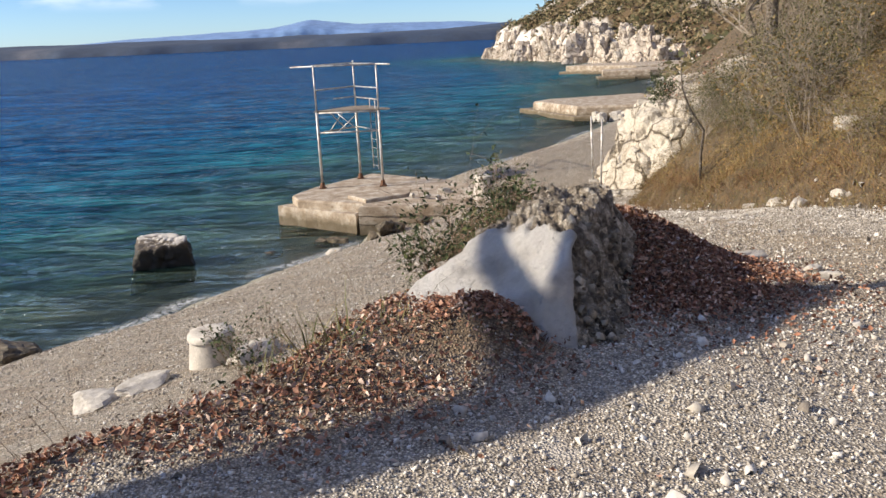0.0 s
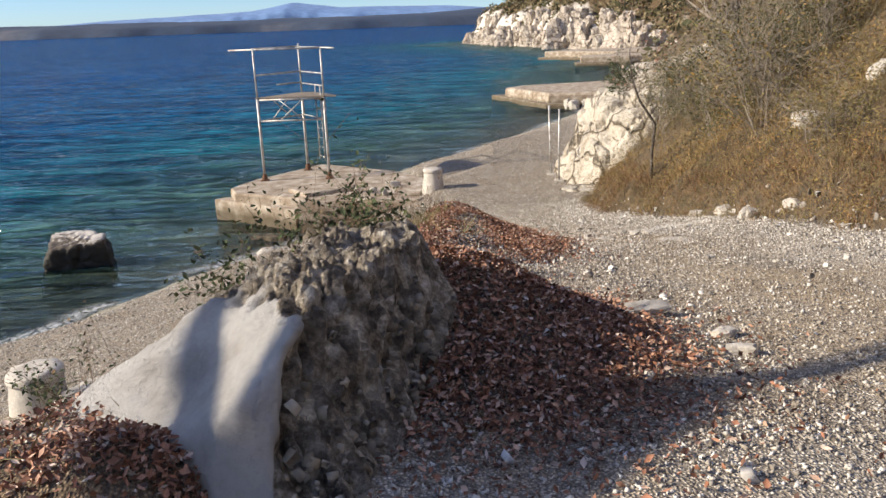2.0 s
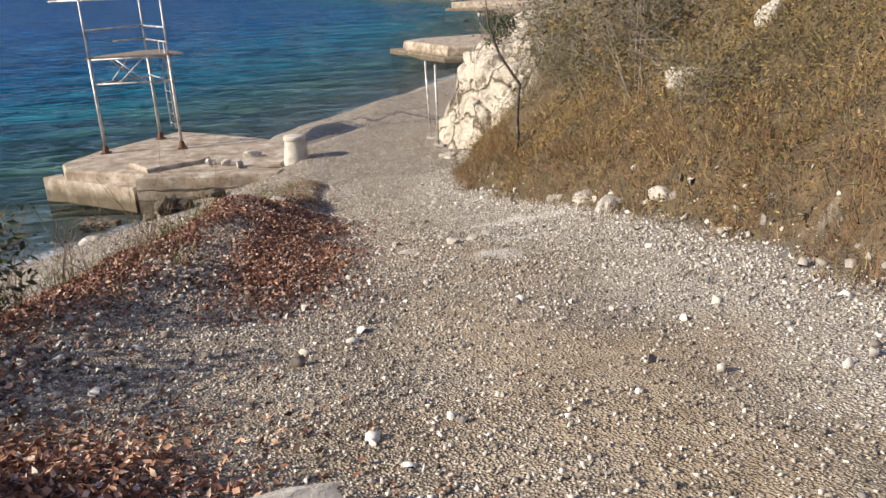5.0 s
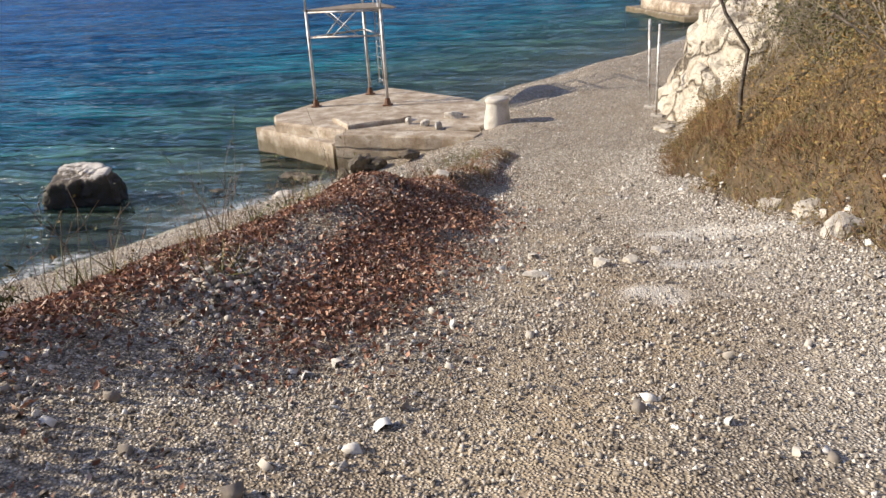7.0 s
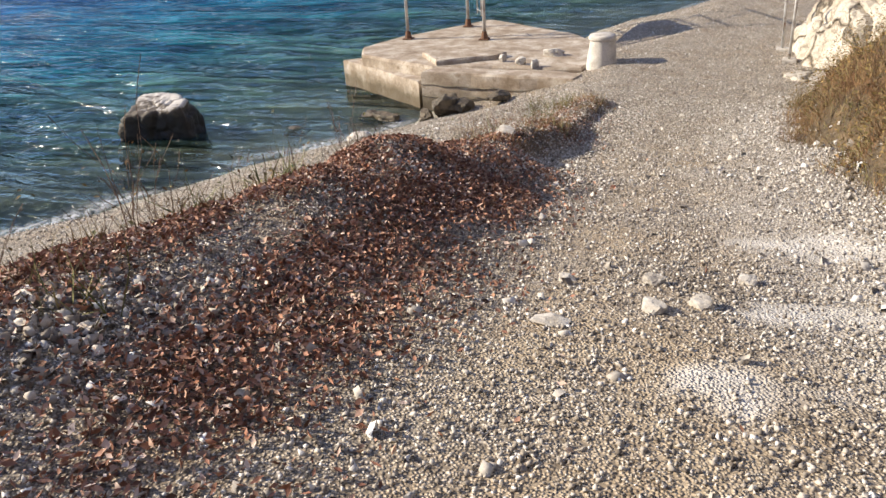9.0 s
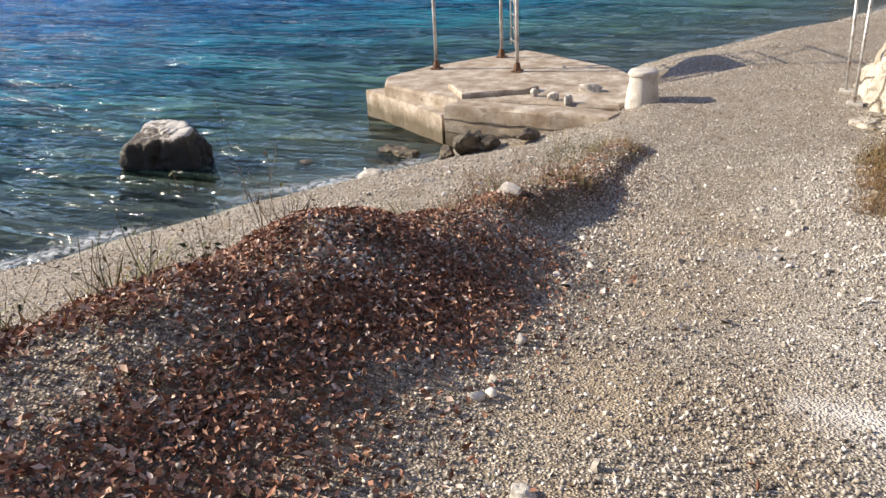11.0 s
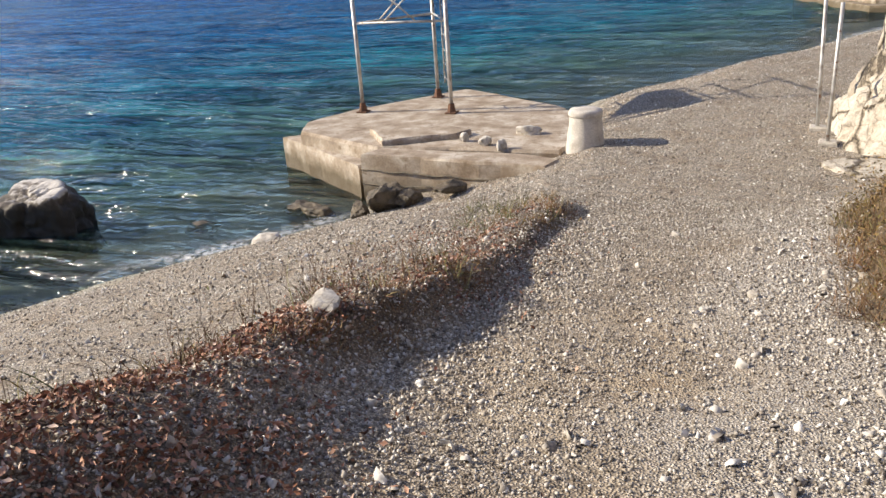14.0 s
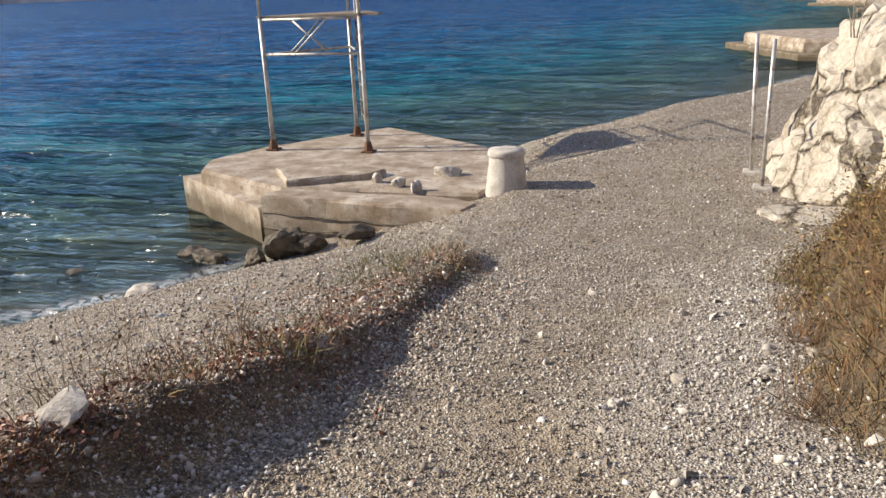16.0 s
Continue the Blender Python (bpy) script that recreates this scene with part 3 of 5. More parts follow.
# ---- more materials ----
def cliff_material(name, pale, mid, dark, patch=1.1, moss=None):
    m, n, l, b = mat(name, 0.9)
    big = tex(n, l, "noise", patch, 6, rough=0.65)
    fine = tex(n, l, "noise", 14.0, 8, rough=0.72)
    wp_ = tex(n, l, "noise", 2.2, 4, rough=0.6)
    pos = n.new("ShaderNodeNewGeometry").outputs["Position"]
    warp = mixc(n, l, 0.45, pos, wp_.outputs["Color"], "ADD")
    cracks = []
    for sc_v, wd in ((0.75, 0.022), (2.0, 0.02)):
        vor = n.new("ShaderNodeTexVoronoi")
        vor.feature, vor.inputs["Scale"].default_value = "DISTANCE_TO_EDGE", sc_v
        l.new(warp, vor.inputs["Vector"])
        cracks.append(ramp(n, l, vor.outputs["Distance"], [(0.0, (0.10, 0.08, 0.06)), (wd, (0.62, 0.58, 0.52)), (wd * 2.2, (1, 1, 1))]))
    c = ramp(n, l, big.outputs["Fac"], [(0.28, dark), (0.45, mid), (0.68, pale)])
    c = mixc(n, l, 0.75, c, ramp(n, l, fine.outputs["Fac"], [(0.3, (0.5, 0.47, 0.42)), (0.6, (1.15, 1.13, 1.1))]), "MULTIPLY")
    for kk, fac in zip(cracks, (0.95, 0.4)):
        c = mixc(n, l, fac, c, kk, "MULTIPLY")
    if moss:
        mo = tex(n, l, "noise", 2.4, 5)
        c = mixc(n, l, ramp(n, l, mo.outputs["Fac"], [(0.56, (0, 0, 0)), (0.66, (0.8, 0.8, 0.8))]), c, moss)
    l.new(c, b.inputs["Base Color"])
    p = bump(n, l, b, fine.outputs["Fac"], 0.6, 0.04)
    p = bump(n, l, b, cracks[0], 0.8, 0.08, p)
    p = bump(n, l, b, cracks[1], 0.4, 0.03, p)
    bump(n, l, b, big.outputs["Fac"], 0.5, 0.2, p)
    return m

def boulder_material():
    """Smooth white limestone where the stone split, rough grey-brown elsewhere."""
    m, n, l, b = mat("boulder_stone", 0.9)
    big = tex(n, l, "noise", 3.5, 6)
    k = ramp(n, l, attr(n, "split"), [(0.35, (0, 0, 0)), (0.65, (1, 1, 1))])
    fine = tex(n, l, "noise", 34.0, 8, rough=0.8)
    vor = tex(n, l, "noise", 10.0, 7, rough=0.75)
    rough_c = ramp(n, l, vor.outputs["Fac"], [(0.34, (0.07, 0.055, 0.04)), (0.46, (0.24, 0.20, 0.155)), (0.54, (0.42, 0.37, 0.305)), (0.64, (0.66, 0.62, 0.56))])
    rough_c = mixc(n, l, 0.8, rough_c, ramp(n, l, fine.outputs["Fac"], [(0.3, (0.45, 0.45, 0.45)), (0.65, (1.2, 1.2, 1.2))]), "MULTIPLY")
    cell = tex(n, l, "voronoi", 21.0)
    rough_c = mixc(n, l, 0.75, rough_c, ramp(n, l, cell.outputs["Color"], [(0.2, (0.5, 0.47, 0.42)), (0.5, (1.0, 0.97, 0.92)), (0.85, (1.7, 1.65, 1.55))]), "MULTIPLY")
    white = ramp(n, l, big.outputs["Fac"], [(0.3, (0.44, 0.41, 0.37)), (0.45, (0.58, 0.55, 0.51)), (0.62, (0.66, 0.635, 0.60))])
    white = mixc(n, l, 0.4, white, ramp(n, l, fine.outputs["Fac"], [(0.3, (0.75, 0.75, 0.75)), (0.65, (1.08, 1.08, 1.08))]), "MULTIPLY")
    l.new(mixc(n, l, k, rough_c, white), b.inputs["Base Color"])
    # rubble set in the broken faces
    rub = tex(n, l, "voronoi", 11.0)
    p = bump(n, l, b, vor.outputs["Fac"], 0.8, 0.06)
    p = bump(n, l, b, ramp(n, l, rub.outputs["Distance"], [(0.1, (1, 1, 1)), (0.6, (0, 0, 0))]), 0.6, 0.035, p)
    bump(n, l, b, fine.outputs["Fac"], 0.9, 0.03, p)
    return m

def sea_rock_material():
    """Pale on top, dark with weed towards the water; the sides' shade is painted in too."""
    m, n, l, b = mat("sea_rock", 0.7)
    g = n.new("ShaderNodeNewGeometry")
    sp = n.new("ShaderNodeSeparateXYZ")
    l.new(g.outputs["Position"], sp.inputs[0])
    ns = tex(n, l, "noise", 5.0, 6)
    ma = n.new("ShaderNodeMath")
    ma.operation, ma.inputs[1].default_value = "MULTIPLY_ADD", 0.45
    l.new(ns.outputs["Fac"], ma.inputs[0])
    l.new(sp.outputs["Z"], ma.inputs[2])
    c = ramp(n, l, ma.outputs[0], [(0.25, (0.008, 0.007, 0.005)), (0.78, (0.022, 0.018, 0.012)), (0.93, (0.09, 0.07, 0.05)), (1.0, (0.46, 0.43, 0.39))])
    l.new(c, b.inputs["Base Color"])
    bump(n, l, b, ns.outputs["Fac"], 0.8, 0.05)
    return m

def metal_material():
    m, n, l, b = mat("galvanised_steel", 0.5, 0.55)
    ns = tex(n, l, "noise", 5.0, 6)
    c = ramp(n, l, ns.outputs["Fac"], [(0.35, (0.30, 0.27, 0.25)), (0.55, (0.56, 0.55, 0.53)), (0.75, (0.66, 0.65, 0.64))])
    rust = tex(n, l, "noise", 9.0, 5)
    r = ramp(n, l, rust.outputs["Fac"], [(0.62, (0, 0, 0)), (0.70, (0.9, 0.9, 0.9))])
    l.new(mixc(n, l, r, c, (0.17, 0.075, 0.035)), b.inputs["Base Color"])
    bump(n, l, b, rust.outputs["Fac"], 0.3, 0.004)
    return m

MAT_CLIFF = cliff_material("pale_limestone", (0.58, 0.54, 0.47), (0.48, 0.435, 0.365), (0.32, 0.27, 0.205))
MAT_FARROCK = cliff_material("coast_limestone", (0.68, 0.62, 0.55), (0.46, 0.40, 0.34), (0.16, 0.12, 0.09), 0.6)
MAT_BOULDER = boulder_material()
MAT_SEAROCK = sea_rock_material()
MAT_STEEL = metal_material()
MAT_RUST = speckled("rusted_steel", [(0.3, (0.07, 0.035, 0.02)), (0.6, (0.20, 0.10, 0.055))], 20, 0.9)
MAT_PLANK = speckled("grey_weathered_wood", [(0.3, (0.16, 0.125, 0.09)), (0.6, (0.30, 0.25, 0.19))], 8, 0.85)
MAT_STONE = speckled("limestone_rubble", [(0.3, (0.36, 0.32, 0.265)), (0.6, (0.56, 0.52, 0.46))], 9, 0.9, 50, 0.6, 0.01)
MAT_SET = island_mat("set_pebbles", [(0.0, (0.10, 0.08, 0.055)), (0.5, (0.22, 0.18, 0.13)), (1.0, (0.40, 0.35, 0.28))], 0.9, 30)
MAT_WETSTONE = speckled("wet_brown_rock", [(0.3, (0.03, 0.024, 0.015)), (0.6, (0.15, 0.115, 0.07))], 7, 0.6, 40, 0.7, 0.02)
MAT_PEBBLE = island_mat("pebbles", [(0.0, (0.10, 0.08, 0.062)), (0.25, (0.24, 0.205, 0.165)), (0.6, (0.42, 0.375, 0.315)), (0.88, (0.60, 0.555, 0.49)), (1.0, (0.78, 0.75, 0.70))], 0.85, 45)
MAT_CHIP = island_mat("limestone_chips", [(0.0, (0.20, 0.17, 0.14)), (0.4, (0.44, 0.40, 0.345)), (0.8, (0.64, 0.605, 0.55)), (1.0, (0.80, 0.78, 0.74))], 0.85, 45)
MAT_LEAF = island_mat("fallen_leaves", [(0.0, (0.06, 0.03, 0.02)), (0.28, (0.19, 0.082, 0.047)), (0.55, (0.34, 0.152, 0.088)), (0.8, (0.46, 0.27, 0.18)), (1.0, (0.62, 0.50, 0.42))], 0.7, 30)
MAT_STRAW = island_mat("dry_grass", [(0.0, (0.10, 0.06, 0.028)), (0.4, (0.25, 0.155, 0.072)), (0.75, (0.42, 0.31, 0.165)), (1.0, (0.19, 0.19, 0.07))], 0.85, 8, patch=0.7)
MAT_HEATH = island_mat("brown_heath", [(0.0, (0.07, 0.04, 0.02)), (0.4, (0.20, 0.10, 0.045)), (0.75, (0.33, 0.19, 0.09)), (1.0, (0.20, 0.18, 0.07))], 0.85, 8)
MAT_GRASS = island_mat("green_grass", [(0.0, (0.07, 0.085, 0.025)), (0.5, (0.15, 0.16, 0.05)), (1.0, (0.34, 0.29, 0.14))], 0.8, 8)
MAT_SCRUB = island_mat("scrub_leaves", [(0.0, (0.07, 0.055, 0.018)), (0.35, (0.21, 0.15, 0.045)), (0.6, (0.36, 0.20, 0.07)), (0.85, (0.24, 0.21, 0.065)), (1.0, (0.50, 0.33, 0.15))], 0.8, 6, patch=0.9)
MAT_FARBUSH = island_mat("coast_bushes", [(0.0, (0.05, 0.055, 0.024)), (0.4, (0.12, 0.11, 0.05)), (0.7, (0.21, 0.165, 0.085)), (1.0, (0.30, 0.23, 0.135))], 0.9, 1.0)
MAT_EVERGREEN = island_mat("evergreen_leaves", [(0.0, (0.02, 0.032, 0.01)), (0.6, (0.05, 0.07, 0.022)), (1.0, (0.11, 0.125, 0.042))], 0.85, 10)
MAT_OLIVE = island_mat("olive_leaves", [(0.0, (0.035, 0.04, 0.014)), (0.5, (0.10, 0.10, 0.035)), (1.0, (0.22, 0.18, 0.07))], 0.7, 10)
MAT_TWIG = speckled("grey_twigs", [(0.3, (0.17, 0.135, 0.10)), (0.6, (0.34, 0.29, 0.235))], 6, 0.9)
MAT_BARK = speckled("bark", [(0.3, (0.045, 0.035, 0.027)), (0.6, (0.13, 0.105, 0.08))], 7, 0.95, 30, 0.8, 0.02, spots=(0.28, 0.25, 0.21))
MAT_STEM = speckled("plant_stems", [(0.3, (0.10, 0.065, 0.04)), (0.6, (0.20, 0.13, 0.085))], 12, 0.9)

# ---- jetty with the diving tower ----
jetty = thing("jetty", (0, 0, 0), "low broken concrete bathing jetty at the pebble beach", "jetty")
deck_line = [(-4.62, 26.72), (-2.35, 25.62), (-0.9, 25.75), (0.4, 25.7), (1.2, 25.7), (1.6, 27.6), (0.5, 29.5), (-2.5, 31.6), (-4.4, 29.0), (-5.0, 27.6)]
part("deck", slab(deck_line, -1.2, 0.93, inset=0.05, rough=0.03, seed=3, step=0.45), MAT_CONCRETE, jetty)
part("front_block", slab([(-2.41, 25.12), (1.2, 24.72), (1.35, 25.15), (0.6, 25.45), (-2.25, 25.58)], -1.0, 0.93, inset=0.04, rough=0.025, seed=4, step=0.4), MAT_CONCRETE, jetty)
part("side_step", slab([(-5.45, 27.25), (-2.5, 25.2), (-2.42, 25.6), (-4.6, 26.66), (-5.05, 27.55)], -1.0, 0.66, inset=0.05, rough=0.03, seed=5, step=0.4), MAT_CONCRETE, jetty)
part("broken_slab", slab([(-2.25, 25.66), (-0.95, 26.35), (-0.75, 26.75), (-1.3, 27.0), (-2.9, 26.6)], 0.9, 1.05, inset=0.03, rough=0.035, seed=6, step=0.22), MAT_CONCRETE, jetty, "broken upper layer of concrete")
for i, (a, b_) in enumerate([((-2.43, 25.10, 0.62), (1.2, 24.69, 0.60)), ((-2.43, 25.10, 0.34), (0.4, 24.78, 0.42))]):
    part("casting_joint", tube([Vector(a).lerp(Vector(b_), k / 12) + Vector((0, 0, 0.02 * math.sin(k * 2.3 + i))) for k in range(13)], 0.016, 5), MAT_WETSTONE, jetty)

def stone_thing(name, at, size, seed, material, label, category="stone", group="", rz=0.0, sub=3, flat=0.7):
    """A loose stone with broken faces."""
    rnd = random.Random(seed)
    pl = []
    for k in range(11):
        v = Vector((rnd.gauss(0, 1), rnd.gauss(0, 1), rnd.gauss(0, 1))).normalized()
        pl.append((v, rnd.uniform(0.42, 0.6)))
    pl += [((0, 0, 1), 0.5), ((0, 0, -1), 0.5), ((1, 0, 0), 0.6), ((-1, 0, 0), 0.6), ((0, 1, 0), 0.6), ((0, -1, 0), 0.6)]
    bm = rock_bm(pl, sub, 0.09, 2.6, seed, sharp=40, H=0.7)
    bmesh.ops.scale(bm, vec=(size[0], size[1], size[2]), verts=bm.verts)
    ob = part(name, bm, material)
    ob.matrix_basis = pose(*at, 0, 0, rz)
    return tagged(ob, label, category, group)

for i, (x, y, sx, sy) in enumerate([(0.35, 26.9, 0.42, 0.24), (-0.25, 25.95, 0.22, 0.14), (0.15, 25.75, 0.18, 0.12), (-0.75, 26.2, 0.14, 0.12)]):
    stone_thing("rubble_stone", (x, y, 1.0), (sx, sy, 0.2), 60 + i, MAT_STONE, "pale lump of broken concrete lying on the jetty", "rubble", "rubble on the jetty", rz=20 * i)

A, B, C = Vector((-4.05, 28.65, 0.93)), Vector((-2.84, 30.41, 0.93)), Vector((-1.86, 28.65, 0.93))
tower = thing("diving_tower", (A + B + C) / 3, "rusty galvanised steel diving tower on three legs, on the jetty", "diving tower")
base = (A + B + C) / 3
def tpart(name, pts, r, label="", material=None, parent=None, sides=8):
    return part(name, tube([Vector(p) - base for p in pts], r, sides), material or MAT_STEEL, parent or tower, label, soft=True)
up = Vector((0, 0, 1))
TOP = {"A": 5.27, "B": 5.36, "C": 5.20}
for p, zt in ((A, TOP["A"]), (B, TOP["B"]), (C, TOP["C"])):
    leg = tpart("leg", [p + up * 0.0, p + up * 2.72], 0.047)
    tpart("upper_post", [p + up * 2.70, Vector((p.x, p.y, zt))], 0.029)
    fp = part("foot_plate", box_bm((0.26, 0.26, 0.03), p - base + up * 0.02, 0.006), MAT_RUST, leg, "rusted foot plate")
    part("gusset", tube([p - base + up * 0.02, p - base + up * 0.22], [0.11, 0.066], 8), MAT_RUST, leg)
def along(p, q, z, a=0.0, b=1.0):
    p, q = Vector((p.x, p.y, z)), Vector((q.x, q.y, z))
    return [p.lerp(q, a), p.lerp(q, b)]
tpart("top_rail", along(A, C, 5.24, -0.36, 1.04), 0.024)
tpart("top_rail", along(B, C, 5.24, -0.12, 1.55), 0.028)
tpart("top_rail", along(A, B, 5.27, -0.02, 1.02), 0.022)
for z in (4.42, 4.02):
    tpart("guard_rail", along(B, C, z), 0.024)
tpart("guard_rail", along(A, B, 4.42), 0.026)
tpart("guard_rail", along(A, B, 4.05, 0.45, 1.0), 0.024)
for z in (3.62, 2.93):
    for p, q in ((A, C), (B, C), (A, B)):
        tpart("cross_beam", along(p, q, z), 0.026)
mid = [(A.lerp(C, 0.32), A.lerp(C, 0.68)), (A.lerp(B, 0.3), A.lerp(B, 0.7))]
for p, q in mid:
    tpart("brace", [Vector((p.x, p.y, 2.93)), Vector((q.x, q.y, 3.62))], 0.017)
    tpart("brace", [Vector((q.x, q.y, 2.93)), Vector((p.x, p.y, 3.62))], 0.017)
# planks of the tower's floor run from the sea side to the land side
k = 0
for i in range(9):
    f = (i + 0.5) / 9
    l0, l1 = A.lerp(B, f), C.lerp(B, f)
    d = (l1 - l0).normalized()
    n_ = Vector((-d.y, d.x, 0)) * 0.096
    l0, l1 = l0 - d * 0.15, l1 + d * 0.45
    z = 3.675
    bm = slab([((l0 - n_).x - base.x, (l0 - n_).y - base.y), ((l1 - n_).x - base.x, (l1 - n_).y - base.y), ((l1 + n_).x - base.x, (l1 + n_).y - base.y), ((l0 + n_).x - base.x, (l0 + n_).y - base.y)], z - base.z - 0.02, z - base.z + 0.02)
    part("plank", bm, MAT_PLANK, tower)
e1, e2 = C.lerp(B, 0.14), C.lerp(B, 0.36)
for e in (e1, e2):
    tpart("ladder_rail", [Vector((e.x, e.y, 1.50)), Vector((e.x, e.y, 4.0))], 0.020)
for i in range(7):
    z = 1.62 + i * 0.32
    tpart("ladder_rung", [Vector((e1.x, e1.y, z)), Vector((e2.x, e2.y, z))], 0.014, sides=6)

def bollard(at, r, h, label, tilt=0.0, seed=1):
    """A squat mooring bollard with a wider cap and chipped edges."""
    rnd = random.Random(seed)
    ob = thing("bollard", at, label, "bollard", "mooring bollards")
    prof = [(r * 1.16, -0.25), (r * 1.16, 0.0), (r * 1.13, h * 0.05), (r * 1.07, h * 0.25), (r * 0.98, h * 0.6), (r * 0.95, h * 0.8), (r * 0.94, h * 0.84)]
    cap = [(r * 0.93, h * 0.835), (r * 0.99, h * 0.845), (r * 1.01, h * 0.88), (r * 1.0, h * 0.95), (r * 0.94, h * 1.0), (r * 0.5, h * 1.01), (0.001, h * 1.005)]
    for nm, pr in (("shaft", prof), ("cap", cap)):
        bm = bmesh.new()
        N = 28
        rows = []
        for rr, z in pr:
            rows.append([bm.verts.new(((rr + rnd.uniform(-1, 1) * 0.012) * math.cos(a), (rr + rnd.uniform(-1, 1) * 0.012) * math.sin(a), z + rnd.uniform(-1, 1) * 0.008 + tilt * rr * math.cos(a))) for a in (2 * math.pi * k / N for k in range(N))])
        for a_, b2 in zip(rows, rows[1:]):
            for k in range(N):
                bm.faces.new((a_[k], a_[(k + 1) % N], b2[(k + 1) % N], b2[k]))
        part(nm, bm, MAT_BOLLARD, ob, soft=True)
    return ob
bollard((1.63, 25.95, 0.96), 0.295, 0.66, "squat whitewashed stone mooring bollard on the pebble beach")
bollard((-2.68, 9.9, 1.98), 0.28, 0.62, "pale stone mooring bollard half sunk in the grassy bank", 0.05, 2)

# ---- two bare posts before the cliff ----
for (x, y, dx, dy, h) in ((5.47, 27.25, -0.10, -0.1, 2.25), (5.55, 26.25, -0.02, -0.1, 2.25)):
    z = height(x, y)
    ob = thing("steel_post", (x, y, z), "bare galvanised steel post standing before the cliff", "post", "posts by the cliff")
    part("pole", tube([(0, 0, -0.2), (dx, dy, h)], 0.032, 10), MAT_STEEL, ob, soft=True)
    part("footing", slab([(-0.14, -0.12), (0.13, -0.14), (0.15, 0.12), (-0.1, 0.14)], -0.1, 0.07, inset=0.02, rough=0.02, seed=7), MAT_STONE, ob, "rough concrete footing")

# ---- rocks ----
def softmin(vals, k):
    return -np.log(sum(np.exp(-v / k) for v in vals)) * k

def boulder_form(x, y):
    """Height of the boulder over the plan, and how far a place lies on its smooth split face."""
    split = 4.57 + 0.54 * (x - 0.1) + 0.31 * (y - 5.2) - 0.07 * np.exp(-(((x - 0.60) / 0.2) ** 2 + ((y - 4.9) / 0.3) ** 2))
    back_left = 4.95 + 0.75 * (x - 0.8) - 0.4 * (y - 5.7)
    front = 4.44 + np.interp(x, [0.86, 1.1], [2.0, 0.85]) * (y - 4.38 - 0.78 * np.maximum(0.80 - x, 0))
    steep = 4.98 - 2.4 * (x - 1.42) + 1.1 * (np.minimum(y, 5.75) - 5.7) - 0.5 * np.maximum(y - 5.75, 0)
    apron = 4.72 - 1.07 * (x - 1.11) + 0.35 * (y - 4.87)
    right = -softmin([-steep, -apron], 0.04)
    top = 5.03 - 0.03 * (y - 5.7) + 0.05 * (x - 1.3) + 0.03 * fbm(x, y, 3.0, 3, 211)
    back = 4.98 - 1.5 * (y - 6.0)
    rear = 4.97 + 1.3 * (x - 0.8) - 1.2 * (y - 5.75)
    end = 4.5 + 3.0 * x
    z = softmin([split, back_left, front, right, top, back, rear, end], 0.022)
    others = np.minimum(np.minimum(np.minimum(back_left, right + 0.02), top - 0.06), back)
    calm = smooth(-0.03, 0.06, others + 0.07 * fbm(x, y, 7.0, 5, 205) - np.minimum(split, front + 9 * np.maximum(0, np.abs(x - 0.86) - 0.085)))
    return z, calm, smooth(-0.05, 0.05, apron - steep)

def boulder_mesh():
    gx, gy = np.arange(-0.35, 2.3, 0.0125), np.arange(4.15, 7.1, 0.0125)
    X, Y = np.meshgrid(gx, gy)
    Z, calm, rubble = boulder_form(X, Y)
    dy, dx = np.gradient(Z, 0.0125)
    ln = np.sqrt(dx * dx + dy * dy + 1)
    u, v = X * 1.3 + Z * 0.9, Y * 1.2 - Z * 1.1
    crag = -0.035 + 0.05 * fbm(u, v, 3.2, 6, 201) - 0.045 * np.clip(1 - np.abs(fbm(u, v, 4.2, 3, 202)) * 5, 0, 1) + 0.034 * fbm(u, v, 15, 5, 203) - 0.022 * np.clip(1 - np.abs(fbm(u, v, 12.0, 2, 204)) * 4, 0, 1)
    ledge = 0.03 * np.round(fbm(u * 1.4, v * 0.7, 3.0, 2, 207) * 2.5) / 2.5
    w = (crag + ledge) * (1 - calm) + calm * (0.012 * fbm(u, v, 3.0, 4, 208) + 0.004 * fbm(u, v, 22, 3, 209))
    X2, Y2, Z2 = X - dx / ln * w * 0.8, Y - dy / ln * w * 0.8, Z + w / ln
    low = lay(X, Y)[0] - 0.25
    Z2 = np.maximum(Z2, low)
    ny_, nx_ = X.shape
    ids = np.arange(X.size).reshape(X.shape)
    q = np.stack([ids[:-1, :-1], ids[:-1, 1:], ids[1:, 1:], ids[1:, :-1]], -1).reshape(-1, 4)
    buried = (Z2 <= low + 1e-4).ravel()
    q = q[~buried[q].all(1)]
    v_ = np.stack([X2, Y2, Z2], -1).reshape(-1, 3)
    under = v_ * (1, 1, 0) + (0, 0, 3.9)
    edge_n = collections.Counter()
    for i in range(4):
        for p_, r_ in zip(q[:, i].tolist(), q[:, (i + 1) % 4].tolist()):
            edge_n[(p_, r_)] += 1
    rim = [(p_, r_) for p_, r_ in edge_n if (r_, p_) not in edge_n]
    N = len(v_)
    skirt = np.array([(r_, p_, p_ + N, r_ + N) for p_, r_ in rim])
    me = mesh_np("boulder", np.concatenate([v_, under]), np.concatenate([q, skirt, q[:, ::-1] + N]), MAT_BOULDER, True)
    me.polygons.foreach_set("use_smooth", np.concatenate([calm.ravel()[q].mean(1) > 0.4, np.zeros(len(skirt) + len(q), bool)]))
    a_ = me.attributes.new("split", "FLOAT", "POINT")
    a_.data.foreach_set("value", np.concatenate([calm.ravel(), 0 * calm.ravel()]).astype(np.float32))
    return me
